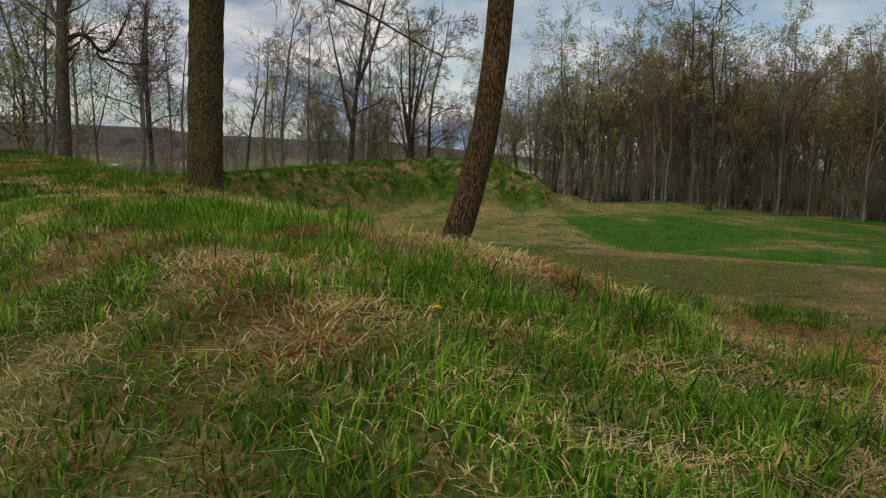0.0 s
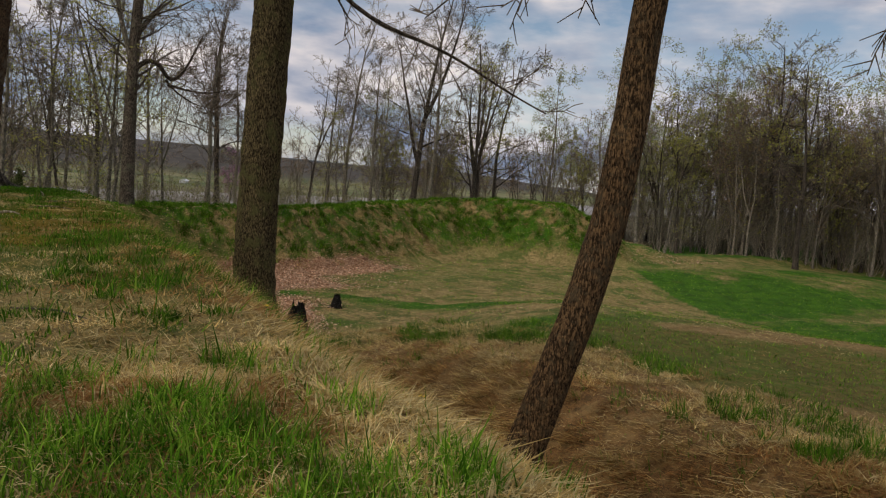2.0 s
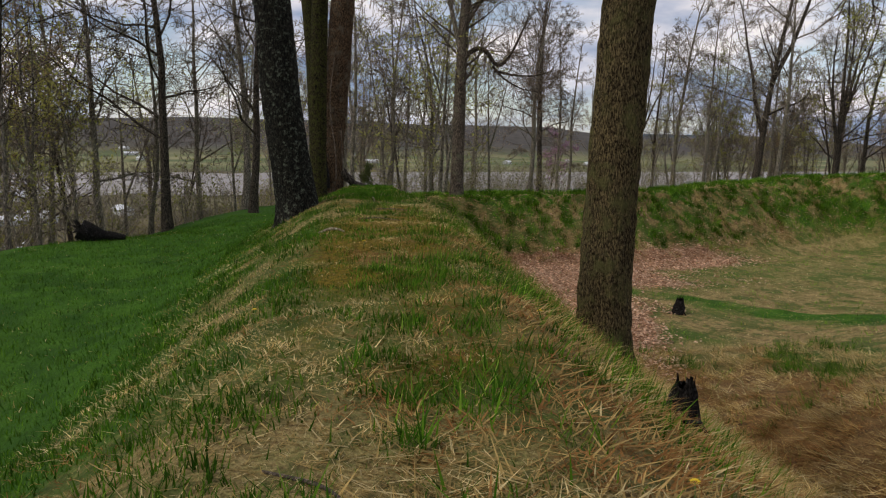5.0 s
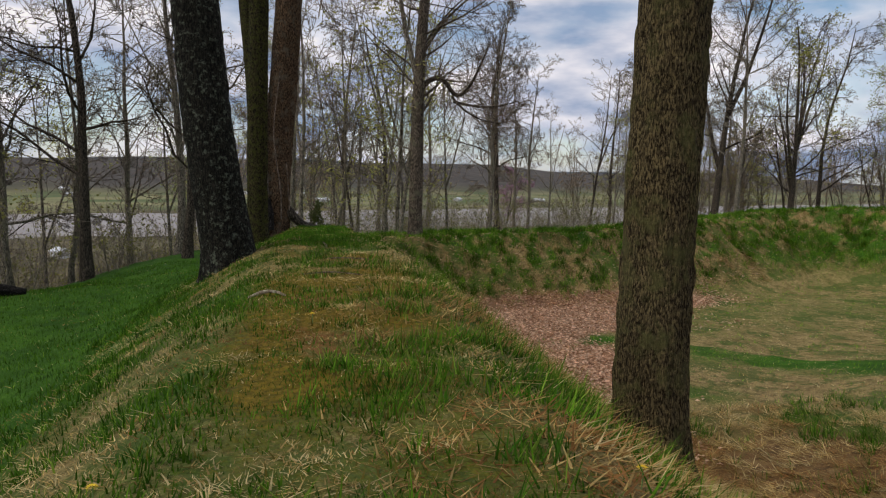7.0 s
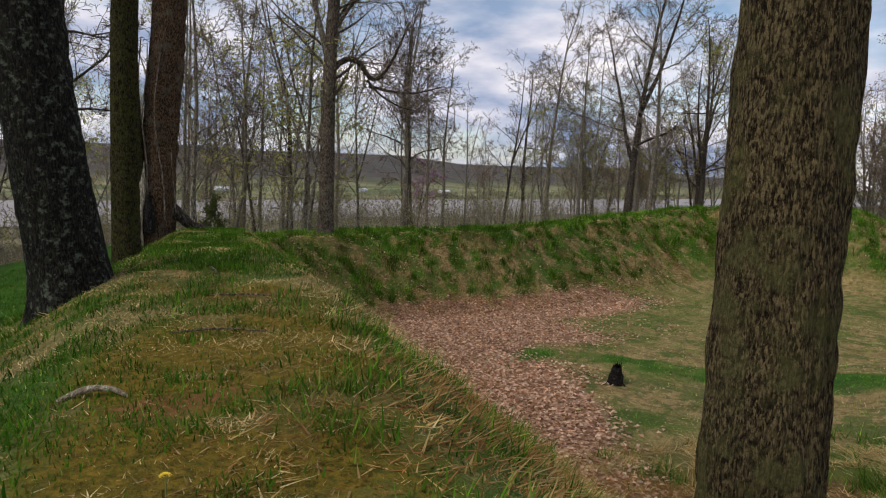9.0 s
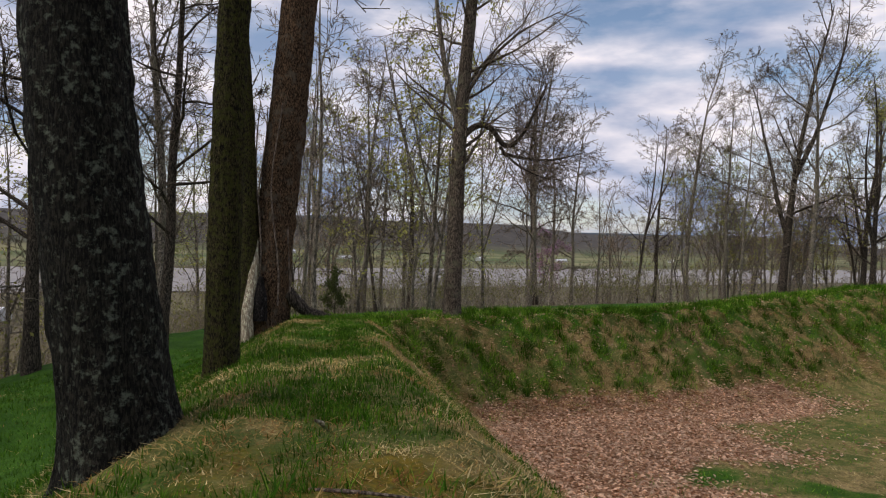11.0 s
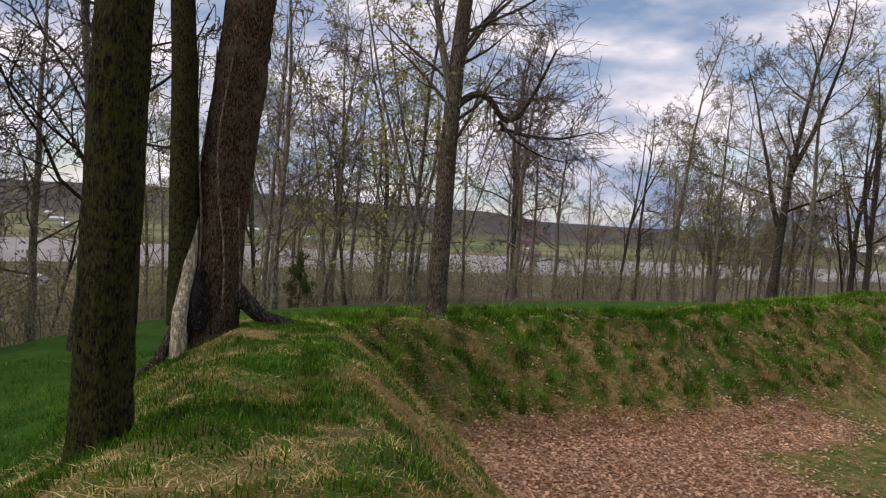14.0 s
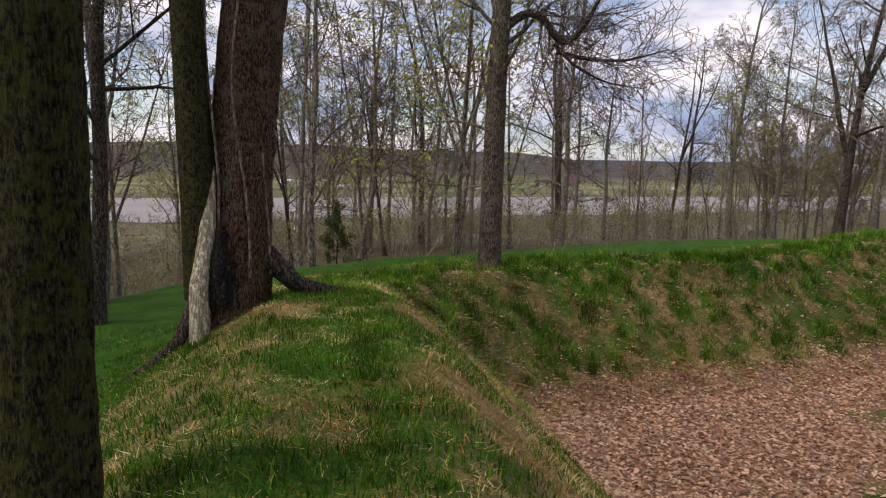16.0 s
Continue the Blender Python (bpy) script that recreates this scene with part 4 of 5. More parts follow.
limb(crooked, 35, [(-20.05, 33.85, 6.95), (-19.5, 34.0, 6.35), (-18.7, 34.3, 5.9), (-17.8, 34.6, 5.75)], 0.05, 0.01, BARK_DARK, TWIG, 26, 2.0)
limb(crooked, 36, [(-21.2, 33.1, 8.6), (-20.4, 33.5, 10.0), (-19.4, 34.0, 11.0), (-18.2, 34.6, 11.6)], 0.08, 0.015, BARK_WEATHERED, TWIG, 30, 2.6)
limb(crooked, 33, [(-21.25, 33.0, 7.6), (-21.6, 32.6, 9.5), (-21.9, 32.3, 12.0), (-22.0, 32.2, 15.0)], 0.13, 0.03, BARK_GREY, TWIG, 16, 2.4)
limb(crooked, 34, [(-21.3, 33.0, 4.6), (-21.9, 32.3, 4.9), (-22.6, 31.6, 4.8), (-23.2, 31.0, 4.5)], 0.045, 0.01, BARK_GREY, TWIG, 9, 1.4)


# ---------------------------------------------------------------- stumps and fallen wood


def stump(name, label, seed, x, y, r, tall, shape="round"):
    """A charred stump, torn open at the top."""
    ob = thing(name, label, "stump", (x, y, ground_z(x, y)))
    rings, sides = 26, 28
    v, f = [], []
    line = np.stack([np.linspace(0, 0.12 * tall, rings), np.linspace(0, -0.05 * tall, rings), np.linspace(-0.12, tall, rings)], 1)
    ring = bark_ring(seed, rings, sides, 9, 0.35)
    t = np.linspace(0, 1, rings)
    rad = r * (1.25 - 0.5 * t + 0.15 * np.sin(t * 5))
    tube(v, f, line, rad, sides, ring)
    rag = random.Random(seed)
    teeth = [rag.uniform(-0.32, 0.12) * tall for _ in range(sides)]
    for j in range(sides):
        for back in range(4):
            k = (rings - 1 - back) * sides + j
            v[k] = (v[k][0], v[k][1], v[k][2] + teeth[j] * (1 - back / 4))
    part("body", mesh_of("body", v, f[:-1], CHAR), ob)
    v2, f2 = [], []
    tube(v2, f2, [(0.02, 0, tall * 0.2), (0.05, 0, tall * 0.5), (0.08, -0.02, tall * 0.66)], (r * 0.75, r * 0.6, r * 0.2), 16, bark_ring(seed + 3, 3, 16, 5, 0.4))
    part("rotten_core", mesh_of("rotten_core", v2, f2, CHAR), ob)
    for i in range(3):
        a = i * 2.2 + seed
        rv, rf = [], []
        tube(rv, rf, [(math.cos(a) * r * 0.8, math.sin(a) * r * 0.8, 0.1 * tall), (math.cos(a) * r * 1.5, math.sin(a) * r * 1.5, 0.0), (math.cos(a) * r * 2.1, math.sin(a) * r * 2.1, -0.08)], (r * 0.3, r * 0.2, r * 0.08), 8)
        part("root", mesh_of("root", rv, rf, CHAR), ob)
    return ob


stump("tree_stump", "black charred stump leaning on the inner bank", 4, -2.42, 13.45, 0.13, 0.38)
stump("tree_stump", "small jagged charred stump on the sunken floor", 8, -8.5, 28.7, 0.17, 0.56)


def root_plate():
    """An overturned stump lying at the edge of the mown shelf."""
    x, y = -20.6, 16.2
    ob = thing("fallen_stump", "dark overturned stump lying at the lawn's edge", "stump", (x, y, ground_z(x, y)))
    ob.scale = (0.6, 0.6, 0.6)
    v, f = [], []
    line = resample([(-0.35, -0.75, 0.62), (-0.2, -0.5, 0.5), (0, 0, 0.3), (0.25, 0.55, 0.22), (0.45, 1.0, 0.16)], 30)
    tube(v, f, line, np.interp(np.linspace(0, 1, 30), (0, 0.15, 0.5, 1), (0.5, 0.52, 0.3, 0.15)), 26, bark_ring(41, 30, 26, 8, 0.3))
    part("trunk", mesh_of("trunk", v, f, CHAR), ob)
    rg = random.Random(5)
    for i in range(9):
        a = i * 0.7
        p = np.array((-0.38, -0.8, 0.62))
        q = p + np.array((0.45 * math.cos(a) * 0.8, -0.15, 0.5 * math.sin(a)))
        rv, rf = [], []
        tube(rv, rf, [p, (p + q) / 2 + np.array((0, 0.05, 0.03)), q], (0.12, 0.08, 0.03), 7)
        part("root", mesh_of("root", rv, rf, CHAR), ob)


root_plate()


def stick(name, label, pts, r, bark):
    base = (pts[0][0], pts[0][1], ground_z(pts[0][0], pts[0][1]))
    line = resample([(x - base[0], y - base[1], ground_z(x, y) + up + r * 0.4 - base[2]) for x, y, up in pts], 16)
    v, f = [], []
    tube(v, f, line, np.interp(np.linspace(0, 1, 16), (0, 0.3, 1), (r * 0.7, r, r * 0.5)), 9, bark_ring(6, 16, 9, 4, 0.2))
    ob = new(name, mesh_of(name, v, f, bark))
    ob.location = base
    return tagged(ob, label, "branch")


stick("fallen_branch", "pale curved fallen branch on the crest", [(-7.66, 13.76, 0.0), (-7.56, 13.87, 0.03), (-7.45, 13.95, 0.03), (-7.34, 13.96, -0.01)], 0.022, DEADWOOD)
stick("fallen_twig", "thin grey twig lying in the grass", [(-9.2, 16.2, 0.0), (-8.9, 16.3, 0.03), (-8.6, 16.5, 0.0)], 0.012, TWIG)
stick("fallen_twig", "thin grey twig lying in the grass", [(-8.3, 15.0, 0.0), (-8.0, 15.2, 0.03), (-7.8, 15.5, 0.01)], 0.01, TWIG)
stick("fallen_twig", "thin grey twig lying in the grass", [(-2.6, 9.4, 0.0), (-2.3, 9.5, 0.02), (-1.9, 9.4, 0.0)], 0.009, TWIG)
stick("fallen_twig", "short broken twig on the crest", [(-10.0, 17.0, 0.0), (-9.9, 16.9, 0.05), (-9.85, 16.8, 0.1)], 0.02, DEADWOOD)


def dandelion(x, y, up=0.09):
    ob = thing("dandelion", "yellow dandelion flower in the grass", "flower", (x, y, ground_z(x, y)), "dandelions on the crest")
    v, f = [], []
    tube(v, f, [(0, 0, -0.02), (0.004, 0, up * 0.5), (0, 0.003, up)], (0.003, 0.003, 0.003), 6)
    part("stalk", mesh_of("stalk", v, f, STALK), ob)
    rg = random.Random(int(x * 100))
    v, f = [], []
    for i in range(46):
        a, q = i * 2.4, (i / 46) ** 0.5
        c = np.array((0.017 * q * math.cos(a), 0.017 * q * math.sin(a), up + 0.012 * (1 - q * q)))
        o = np.array((math.cos(a), math.sin(a), 0.35))
        s = np.array((-math.sin(a), math.cos(a), 0))
        k = len(v)
        v += [(c - s * 0.002).tolist(), (c + s * 0.002).tolist(), (c + s * 0.0025 + o * 0.009).tolist(), (c - s * 0.0025 + o * 0.009).tolist()]
        f.append((k, k + 1, k + 2, k + 3))
    part("flower_head", mesh_of("flower_head", v, f, PETAL, False), ob)


for x, y in ((2.05, 6.0), (1.0, 4.9), (-4.9, 10.9), (-6.3, 13.35), (-1.25, 10.6), (0.5, 9.3), (-3.2, 12.4)):
    dandelion(x, y)


# ---------------------------------------------------------------- valley: houses by the river


def house(x, y, w, d, h, turn, white):
    z = ground_z(x, y)
    ob = thing("house", "small pale house with a light roof in the valley", "house", (x, y, z - 0.4), "houses in the valley")
    ob.rotation_euler = (0, 0, radians(turn))
    v = [(sx * w / 2, sy * d / 2, k) for k in (0, h) for sx, sy in ((-1, -1), (1, -1), (1, 1), (-1, 1))] + [(-w / 2, 0, h + d * 0.28), (w / 2, 0, h + d * 0.28)]
    part("wall", mesh_of("wall", v, [(0, 1, 5, 4), (1, 2, 6, 5), (2, 3, 7, 6), (3, 0, 4, 7), (4, 7, 8), (5, 9, 6)], HOUSE_WALL, False), ob)
    e, t = 0.5, 0.25
    rise = d * 0.28
    rv = []
    for up in (0, t):
        rv += [(-w / 2 - e, -d / 2 - e, h - e * 0.56 + up), (w / 2 + e, -d / 2 - e, h - e * 0.56 + up), (w / 2 + e, 0, h + rise + up), (-w / 2 - e, 0, h + rise + up), (w / 2 + e, d / 2 + e, h - e * 0.56 + up), (-w / 2 - e, d / 2 + e, h - e * 0.56 + up)]
    rf = [(6, 7, 8, 9), (9, 8, 10, 11), (0, 3, 2, 1), (3, 5, 4, 2), (0, 1, 7, 6), (4, 5, 11, 10), (1, 2, 8, 7), (2, 4, 10, 8), (0, 6, 9, 3), (3, 9, 11, 5)]
    part("roof", mesh_of("roof", rv, rf, HOUSE_ROOF, False), ob)
    for i in range(3):
        cx = (i - 1) * w * 0.3
        wv = [(cx - 0.7, -d / 2 - 0.05, 1.0), (cx + 0.7, -d / 2 - 0.05, 1.0), (cx + 0.7, -d / 2 - 0.05, 2.4), (cx - 0.7, -d / 2 - 0.05, 2.4)]
        wv += [(a, b + 0.04, c) for a, b, c in wv]
        part("window", mesh_of("window", wv, [(0, 1, 2, 3), (7, 6, 5, 4), (0, 4, 5, 1), (1, 5, 6, 2), (2, 6, 7, 3), (3, 7, 4, 0)], GLASS_DARK, False), ob)


rng = random.Random(12)
for i in range(20):
    dist, ang = rng.uniform(300, 600), radians(rng.uniform(48, 84))
    house(-math.sin(ang) * dist, math.cos(ang) * dist, rng.uniform(10, 26), rng.uniform(8, 12), rng.uniform(3, 4.5), rng.uniform(0, 180), i % 2)
for i in range(12):
    dist, ang = rng.uniform(1350, 2000), radians(rng.uniform(20, 70))
    house(-math.sin(ang) * dist, math.cos(ang) * dist, rng.uniform(14, 34), rng.uniform(10, 14), rng.uniform(4, 6), rng.uniform(0, 180), 0)

# pink-blossomed tree down the slope
KINDS["redbud"] = woodland_tree(40, 6.5, 0.08, BARK_DARK, TWIG, BLOSSOM, 9, 3, 0.25, 55, 2, 2, 0.06)
WORDS["redbud"] = "small pink-blossomed tree on the wooded slope"
plant("redbud", -41.0, 72.5, 1.2)
KINDS["cedar"] = woodland_tree(41, 5.0, 0.07, BARK_DARK, TWIG, CEDAR_LEAF, 16, 3, 0.12, 75, 0, 3, 0.09)
WORDS["cedar"] = "small dark green cedar on the wooded slope"
plant("cedar", -32.3, 37.4, 0.55)


# ---------------------------------------------------------------- undergrowth, grass and leaf litter


def scatter_mesh(name, verts, faces, tints, material):
    me = mesh_of(name, verts, faces, material, False)
    attr = me.color_attributes.new("tint", "FLOAT_COLOR", "POINT")
    attr.data.foreach_set("color", np.concatenate([tints, np.ones((len(tints), 1))], 1).astype(np.float32).ravel())
    return me


def brush(name, label, seed, spots, tall, per, leaf_count, leaf, stout=1.0):
    """Thicket of thin stems with small leaves; one mesh of stems, one of leaves."""
    rg = random.Random(seed)
    v, f, tips = [], [], []
    for x, y, s in spots:
        z = ground_z(x, y)
        for _ in range(per):
            h = (rg.gauss(0, 0.35), rg.gauss(0, 0.35), 1)
            line = bend(rg, (x + rg.gauss(0, 0.3), y + rg.gauss(0, 0.3), z - 0.1), np.array(h) / np.linalg.norm(h), tall * s * rg.uniform(0.6, 1.2), 4, 0.12, 0.03)
            tube(v, f, line, np.linspace(0.018, 0.006, 5) * stout, 3)
            for _ in range(5):
                p, d = at_line(line, rg.uniform(0.3, 0.95))
                tw = bend(rg, p, sideways(rg, d, 0.8), tall * s * 0.28, 2, 0.15, 0.02)
                tube(v, f, tw, np.array((0.008, 0.006, 0.004)) * stout, 3)
                tips.append(tw[-1])
                tips.append(tw[1])
    ob = thing(name, label, "brush", kind="stuff")
    part("stem", mesh_of("stem", v, f, TWIG_PALE), ob, "", "stuff")
    lv, lf = leaf_quads(rg, tips, leaf_count, leaf, 0.16)
    part("leaf", mesh_of("leaf", lv, lf, SHRUB_LEAF, False), ob, "", "stuff")


rg = random.Random(3)
spots = []
while len(spots) < 380:
    x, y = rg.uniform(-52, -22), rg.uniform(6, 72)
    d, s, *_ = ridge(np.array([x]), np.array([y]))
    if s[0] < 0 and d[0] > 6.5 + 3 * rg.random():
        spots.append((x, y, rg.uniform(0.6, 1.3)))
brush("hillside_brush", "pale yellow-green brush on the hillside", 4, spots, 2.9, 4, 2, 0.06, 1.3)
spots = []
for i in range(260):
    u, depth = rg.random(), rg.random() * 16
    ex, ey = -2 + 44 * u, 77 - 34 * u - 4 * math.sin(u * 9)
    spots.append((ex + depth * 0.62, ey + depth * 0.78, rg.uniform(0.6, 1.5)))
brush("wood_edge_brush", "bare brown brush along the wood's edge", 6, spots, 4.2, 7, 1, 0.06, 1.7)



def valley_woods(seed, n):
    """Bare low woods on the valley floor between the hill and the river, and along its far bank."""
    r = np.random.RandomState(seed)
    a = np.where(r.rand(n) < 0.72, 120 + 515 * r.rand(n) ** 0.7, 1020 + 60 * r.rand(n))
    b = r.uniform(-0.5, 1.9, n) * (a + 60)
    x, y = NORMAL[0] * a + NORMAL[1] * b, NORMAL[1] * a - NORMAL[0] * b
    z = height(x, y)
    tall = r.uniform(5, 11, n) * np.where(a > 1000, 1.3, 1.0)
    stems, sf, leaves, lf = [], [], [], []
    rr = random.Random(seed)
    for i in range(n):
        c = np.array((x[i], y[i], z[i]))
        for _ in range(3):
            top = c + np.array((rr.gauss(0, 1.6), rr.gauss(0, 1.6), tall[i] * rr.uniform(0.7, 1.1)))
            tube(stems, sf, [c - np.array((0, 0, 1.0)), c * 0.4 + top * 0.6 + np.array((rr.gauss(0, 0.5), rr.gauss(0, 0.5), 0)), top], (0.22, 0.13, 0.03), 3)
        for _ in range(26):
            p = c + np.array((rr.gauss(0, 1.9), rr.gauss(0, 1.9), tall[i] * rr.uniform(0.15, 1.05)))
            d = np.array((rr.gauss(0, 0.8), rr.gauss(0, 0.8), rr.uniform(0.3, 1.3)))
            w = np.array((rr.gauss(0, 0.22), rr.gauss(0, 0.22), rr.gauss(0, 0.1)))
            o = len(leaves)
            leaves += [p.tolist(), (p + d * 0.5 + w).tolist(), (p + d).tolist(), (p + d * 0.5 - w).tolist()]
            lf.append((o, o + 1, o + 2, o + 3))
    ob = thing("valley_wood", "low grey-brown bare woods on the valley floor", "woods", kind="stuff")
    part("stem", mesh_of("stem", stems, sf, BARK_GREY), ob, "", "stuff")
    part("twig", mesh_of("twig", leaves, lf, SCRUB_TWIG, False), ob, "", "stuff")


valley_woods(8, 2600)

PALE_STRAW, STRAW, RUST = np.array((0.7, 0.57, 0.29)), np.array((0.48, 0.34, 0.13)), np.array((0.32, 0.16, 0.055))
GREEN_A, GREEN_B, GREEN_C = np.array((0.13, 0.28, 0.02)), np.array((0.26, 0.42, 0.05)), np.array((0.06, 0.17, 0.012))


def blades(name, label, seed, x, y, tall, wide, bias=0.0, joints=2, pale=0.3, depth=1.0, hang=0.0, wild=0.0):
    """Bent blades of grass at the given places, coloured by what grows there."""
    r = np.random.RandomState(seed)
    n = len(x)
    z = height(x, y) + wild * r.rand(n)
    lush, leaf, brown, moss, soil, *_ = covers(x, y)
    clump = cloudy(x * 3.0, y * 3.0, 51, 2)
    drift = cloudy(x * 0.8, y * 0.8, 53, 3)
    want = lush * 0.95 + (clump - 0.5) * 1.1 + (drift - 0.5) * 1.3 + bias - 0.5 * leaf - 0.35 * brown
    p_green = 0.03 + 0.93 * step(0.3, 0.62, want)
    green = r.rand(n) < p_green
    k = r.rand(n, 1)
    g = np.where(k < 0.45, GREEN_A, np.where(k < 0.75 * depth, GREEN_B, GREEN_C)) * depth
    rusty = step(0.5, 0.62, cloudy(x * 1.1 + 40, y * 1.1, 57, 3))[:, None]
    k2 = k * (1 - 0.25 * (1 - rusty)) + 0.3 * rusty
    s = np.where(k2 < pale, PALE_STRAW, np.where(k2 < 0.75, STRAW, RUST))
    tint = np.where(green[:, None], g, s) * (0.45 + 1.1 * cloudy(x * 4.2, y * 4.2, 59, 2))[:, None]
    tint = np.where((r.rand(n, 1) < (moss * 0.28)[:, None]), np.array((0.16, 0.13, 0.025)), tint)
    h = tall * (0.45 + 0.9 * r.rand(n)) * (0.35 + 1.2 * clump) * np.where(green, 1.0, 0.62) * (1 - 0.45 * np.clip(moss + soil, 0, 1))
    a = r.rand(n) * 2 * np.pi
    lean = np.where(green, 0.8, 2.7) * (0.3 + r.rand(n))
    if hang:
        gx, gy = height(x + 0.3, y, False) - height(x - 0.3, y, False), height(x, y + 0.3, False) - height(x, y - 0.3, False)
        steep = np.minimum(np.hypot(gx, gy) / 0.3, 1)
        a = np.where(r.rand(n) < steep * 0.9, np.arctan2(-gy, -gx) + r.normal(0, hang, n), a)
    dirx, diry = np.cos(a), np.sin(a)
    w = wide * (0.6 + 0.8 * r.rand(n))
    px, py = -diry * w / 2, dirx * w / 2
    base = np.stack([x, y, z - 0.01], 1)
    side = np.stack([px, py, np.zeros(n)], 1)
    mid = base + np.stack([dirx * h * lean * 0.3, diry * h * lean * 0.3, h * 0.62 / np.sqrt(1 + 0.3 * lean)], 1)
    tip = base + np.stack([dirx * h * lean, diry * h * lean, h / np.sqrt(1 + lean ** 2) + 0.01], 1)
    if joints == 2:
        verts = np.stack([base - side, base + side, mid - side * 0.8, mid + side * 0.8, tip], 1).reshape(-1, 3)
        o = np.arange(n)[:, None] * 5
        quads, tris = (o + np.array([0, 1, 3, 2])).tolist(), (o + np.array([2, 3, 4])).tolist()
        faces, rep = quads + tris, 5
    else:
        verts = np.stack([base - side, base + side, tip], 1).reshape(-1, 3)
        faces, rep = (np.arange(n)[:, None] * 3 + np.array([0, 1, 2])).tolist(), 3
    me = scatter_mesh(name, verts.tolist(), faces, np.repeat(tint, rep, 0), GRASS)
    tagged(new(name, me), label, "grass", kind="stuff")


def along_crest(seed, n, lo, hi, half_in, half_out):
    """Random places beside the crest line between two stretches of it, thickest near the line."""
    r = np.random.RandomState(seed)
    pts = np.array([c[:2] for c in CREST])
    seg = np.linalg.norm(np.diff(pts, axis=0), axis=1)
    cum = np.concatenate([[0], np.cumsum(seg)])
    s = lo + (hi - lo) * r.rand(n)
    i = np.clip(np.searchsorted(cum, s) - 1, 0, len(seg) - 1)
    u = (s - cum[i]) / seg[i]
    p = pts[i] + (pts[i + 1] - pts[i]) * u[:, None]
    d = (pts[i + 1] - pts[i]) / seg[i][:, None]
    nrm = np.stack([d[:, 1], -d[:, 0]], 1)
    v = r.rand(n) ** 1.25 * np.where(r.rand(n) < half_in / (half_in + half_out), half_in, -half_out)
    return p[:, 0] + nrm[:, 0] * v, p[:, 1] + nrm[:, 1] * v


x, y = along_crest(1, 140000, 17.5, 28, 3.4, 3.8)
blades("grass", "tall mixed green and straw grass at the start of the crest", 2, x, y, 0.095, 0.0065, 0.1, 2, 0.5)
x, y = along_crest(3, 72000, 26.5, 41, 3.2, 3.0)
blades("grass", "short worn grass and dry stems on the crest", 4, x, y, 0.05, 0.007, 0.04, 2, 0.14, 0.7)
x, y = along_crest(33, 50000, 40, 52, 3.2, 3.2)
blades("grass", "short green grass with dry stems further along the crest", 34, x, y, 0.065, 0.008, 0.2, 2, 0.16, 0.68)
x, y = along_crest(41, 90000, 14, 39, 12.0, 0.5)
blades("grass", "matted brown thatch on the ditch bank", 42, x, y, 0.17, 0.014, 0.0, 1, 0.22, 0.8, 0.7)
x, y = along_crest(5, 60000, 24, 52, 7.0, 9.0)
blades("grass", "grass on the banks of the earthwork", 6, x, y, 0.08, 0.008, 0.0, 1, 0.22, 0.72)
r = np.random.RandomState(8)
x, y = along_crest(7, 70000, 52, 96, 4.4, 1.5)
blades("grass", "tufted olive and straw grass on the far bank", 9, x, y, 0.15, 0.018, 0.02, 1, 0.55, 1.1, 0.8)
x, y = r.uniform(-18, 16, 90000), r.uniform(16, 54, 90000)
d, s, *_ = ridge(x, y)
keep = (s > 0) & (d > 3)
blades("grass", "thin grass over the sunken field", 10, x[keep], y[keep], 0.09, 0.02, 0.0, 1, 0.4)

x, y = along_crest(45, 60000, 22, 54, 0.2, 9.5)
blades("grass", "deep green mown grass on the shelf outside", 46, x, y, 0.085, 0.014, 0.1, 1, 0.4, 0.58)

# green clumps
r = np.random.RandomState(25)
for lo, hi, many, tall, label in ((17, 27, 170, 0.1, "lush green clumps at the start of the crest"), (28, 53, 190, 0.09, "small green clumps on the crest"), (54, 96, 700, 0.24, "dark green clumps on the far bank")):
    tx, ty = [], []
    cx, cy = along_crest(int(lo) + 60, many, lo, hi, 3.4, 3.4 if hi < 60 else 0.6)
    for a, b in zip(cx, cy):
        n, w = r.randint(35, 90), r.uniform(0.05, 0.16)
        tx.append(a + r.normal(0, w, n))
        ty.append(b + r.normal(0, w, n))
    blades("grass_clumps", label, int(lo) + 61, np.concatenate(tx), np.concatenate(ty), tall, 0.01 if hi < 60 else 0.02, 1.2, 2 if hi < 60 else 1, 0.3, 1.0 if hi < 28 else 0.7)

# pale tufts of dead grass along the inner edge of the crest and elsewhere
tx, ty = [], []
r = np.random.RandomState(15)
cx, cy = np.concatenate([along_crest(11, 130, 18, 29, 2.6, 3.0), along_crest(13, 110, 29, 52, 2.6, 3.0)], 1)
for a, b in zip(cx, cy):
    n = r.randint(40, 90)
    tx.append(a + r.normal(0, 0.07, n))
    ty.append(b + r.normal(0, 0.07, n))
blades("grass_tufts", "pale tufts of dead grass on the crest", 16, np.concatenate(tx), np.concatenate(ty), 0.09, 0.007, -0.6, 2, 0.6)
tx, ty = [], []
cx, cy = along_crest(12, 800, 53, 95, 4.0, 0.8)
for a, b in zip(cx, cy):
    n = r.randint(25, 50)
    tx.append(a + r.normal(0, 0.16, n))
    ty.append(b + r.normal(0, 0.16, n))
blades("grass_tufts", "green and dry clumps hanging on the far bank", 17, np.concatenate(tx), np.concatenate(ty), 0.2, 0.022, 0.1, 1, 0.5, 1.1, 0.8)

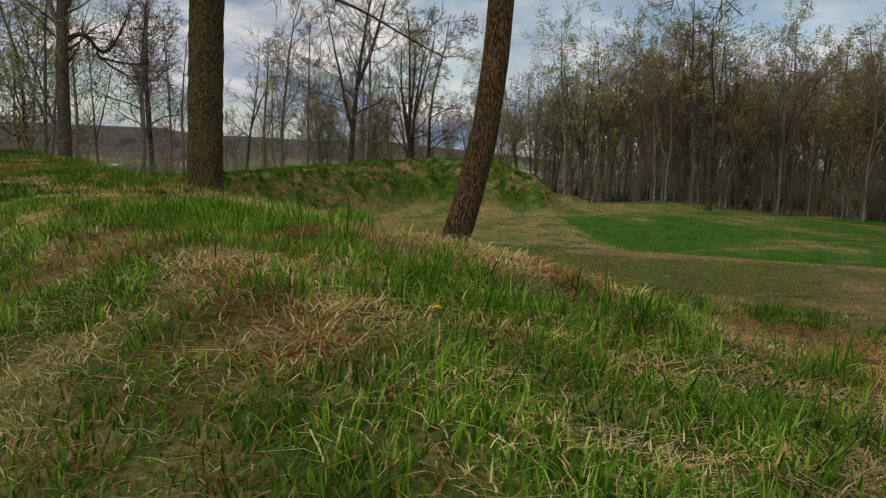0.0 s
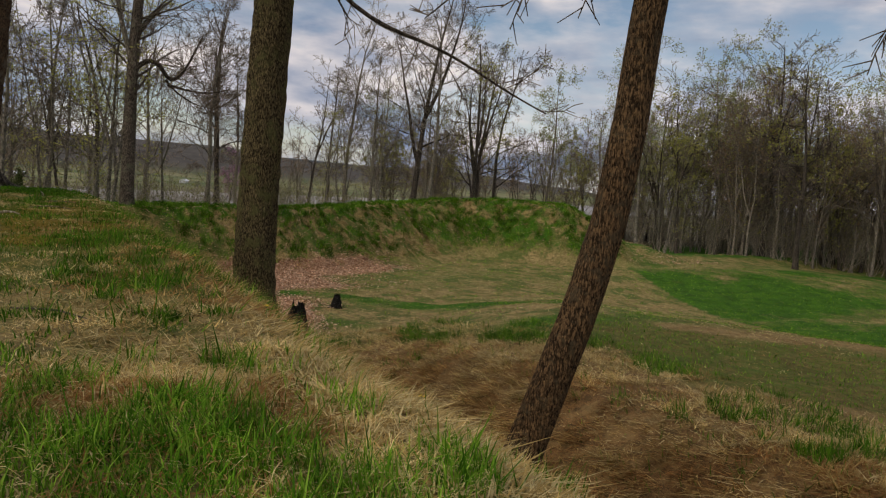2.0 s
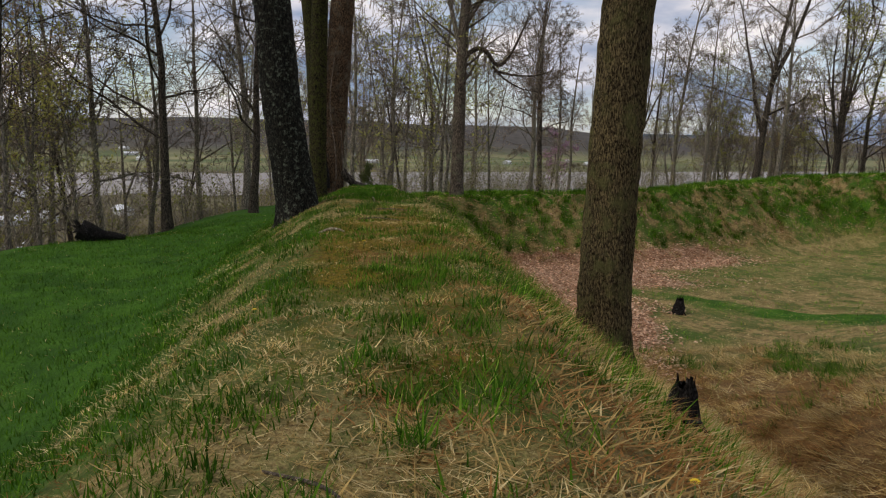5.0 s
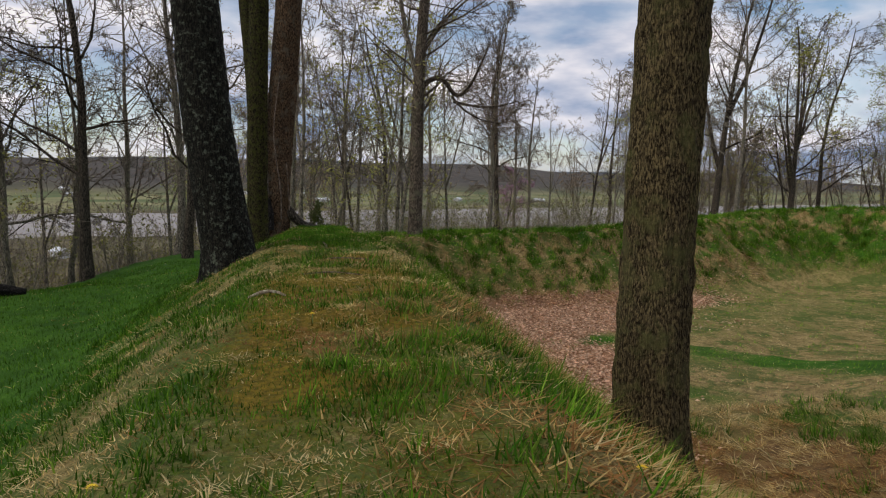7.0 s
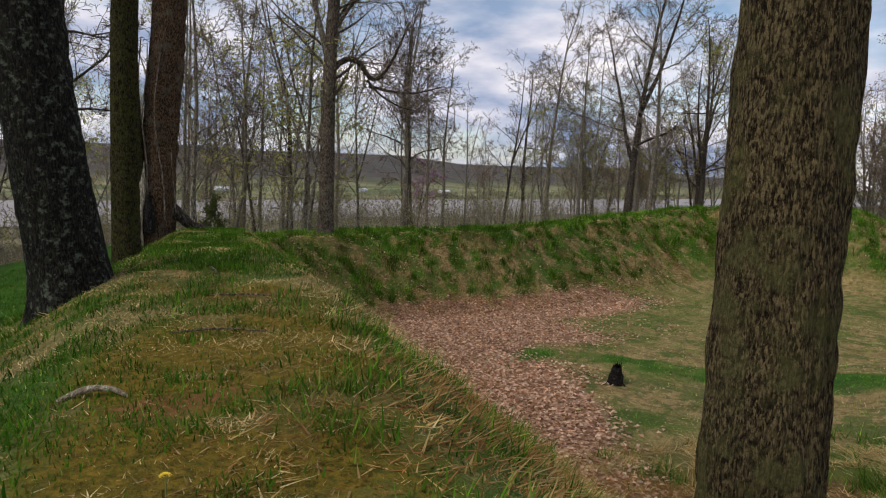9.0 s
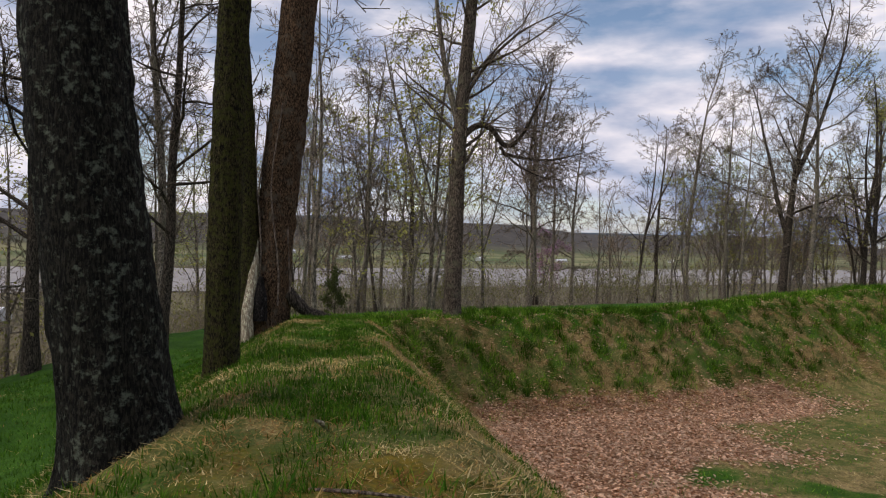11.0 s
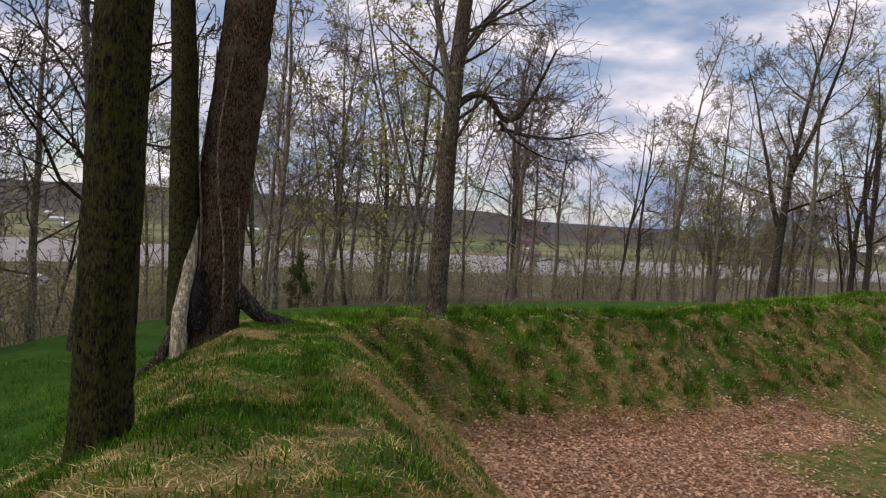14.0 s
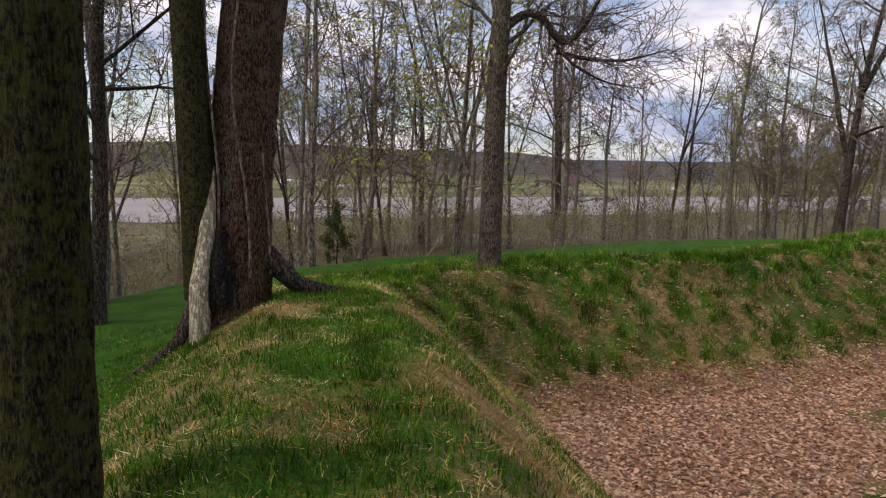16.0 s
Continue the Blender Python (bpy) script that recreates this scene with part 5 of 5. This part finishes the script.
# tussocks of long dead grass that hang down the bank across the ditch
tx, ty = [], []
cx, cy = along_crest(14, 4600, 15, 43, 11.0, 0.1)
d, side_, *_ = ridge(cx, cy)
for a, b in zip(cx[d > 4.2], cy[d > 4.2]):
    n = r.randint(18, 34)
    tx.append(a + r.normal(0, 0.09, n))
    ty.append(b + r.normal(0, 0.09, n))
blades("grass_tussocks", "long straw-brown dead grass hanging down the ditch bank", 18, np.concatenate(tx), np.concatenate(ty), 0.24, 0.015, 0.08, 1, 0.26, 0.7, 0.6, 0.05)

# a mat of flattened straw under the grass of the crest
x, y = along_crest(61, 50000, 17.5, 27.5, 3.2, 3.4)
blades("straw_mat", "flattened pale and rust-brown straw on the crest", 62, x, y, 0.1, 0.006, -0.9, 2, 0.45, 1.0, 0.0, 0.03)
x, y = along_crest(63, 32000, 27, 52, 3.0, 3.0)
blades("straw_mat", "short flattened straw between the moss and grass", 64, x, y, 0.05, 0.006, -0.9, 1, 0.4, 0.8, 0.0, 0.015)


def litter(seed, n):
    """Dry leaves on the sunken floor, curled and lying over one another."""
    r = np.random.RandomState(seed)
    x, y = r.uniform(-24, 8, n * 5), r.uniform(12, 56, n * 5)
    _, leaf, brown, *_ = covers(x, y)
    dd, ss, _, _, al = ridge(x, y)
    keep = r.rand(n * 5) < np.clip(leaf * 1.1 + 0.12 * ((al > 54) & (dd < 4) & (ss > 0)), 0, 1)
    x, y = x[keep][:n], y[keep][:n]
    m = len(x)
    z = height(x, y) + 0.012 + 0.03 * r.rand(m)
    a = r.rand(m) * 2 * np.pi
    s = 0.056 * (0.6 + 0.8 * r.rand(m))
    ux, uy, uz = np.cos(a), np.sin(a), r.normal(0, 0.18, m)
    wx, wy, wz = -np.sin(a) * 0.6, np.cos(a) * 0.6, r.normal(0, 0.18, m)
    c, U, W = np.stack([x, y, z], 1), np.stack([ux, uy, uz], 1) * s[:, None], np.stack([wx, wy, wz], 1) * s[:, None]
    lift = np.stack([np.zeros(m), np.zeros(m), s * 0.35], 1)
    verts = np.stack([c - U, c + W + lift, c + U, c - W + lift], 1).reshape(-1, 3)
    faces = (np.arange(m)[:, None] * 4 + np.array([[0, 1, 2]])).tolist() + (np.arange(m)[:, None] * 4 + np.array([[0, 2, 3]])).tolist()
    k = r.rand(m, 1)
    tint = np.where(k < 0.36, np.array((0.56, 0.34, 0.21)), np.where(k < 0.84, np.array((0.8, 0.57, 0.4)), np.array((0.3, 0.16, 0.09))))
    me = scatter_mesh("leaf_litter", verts.tolist(), faces, np.repeat(tint, 4, 0), LITTER)
    tagged(new("leaf_litter", me), "dry pinkish-brown fallen leaves covering the sunken floor", "leaves", kind="stuff")


litter(21, 60000)
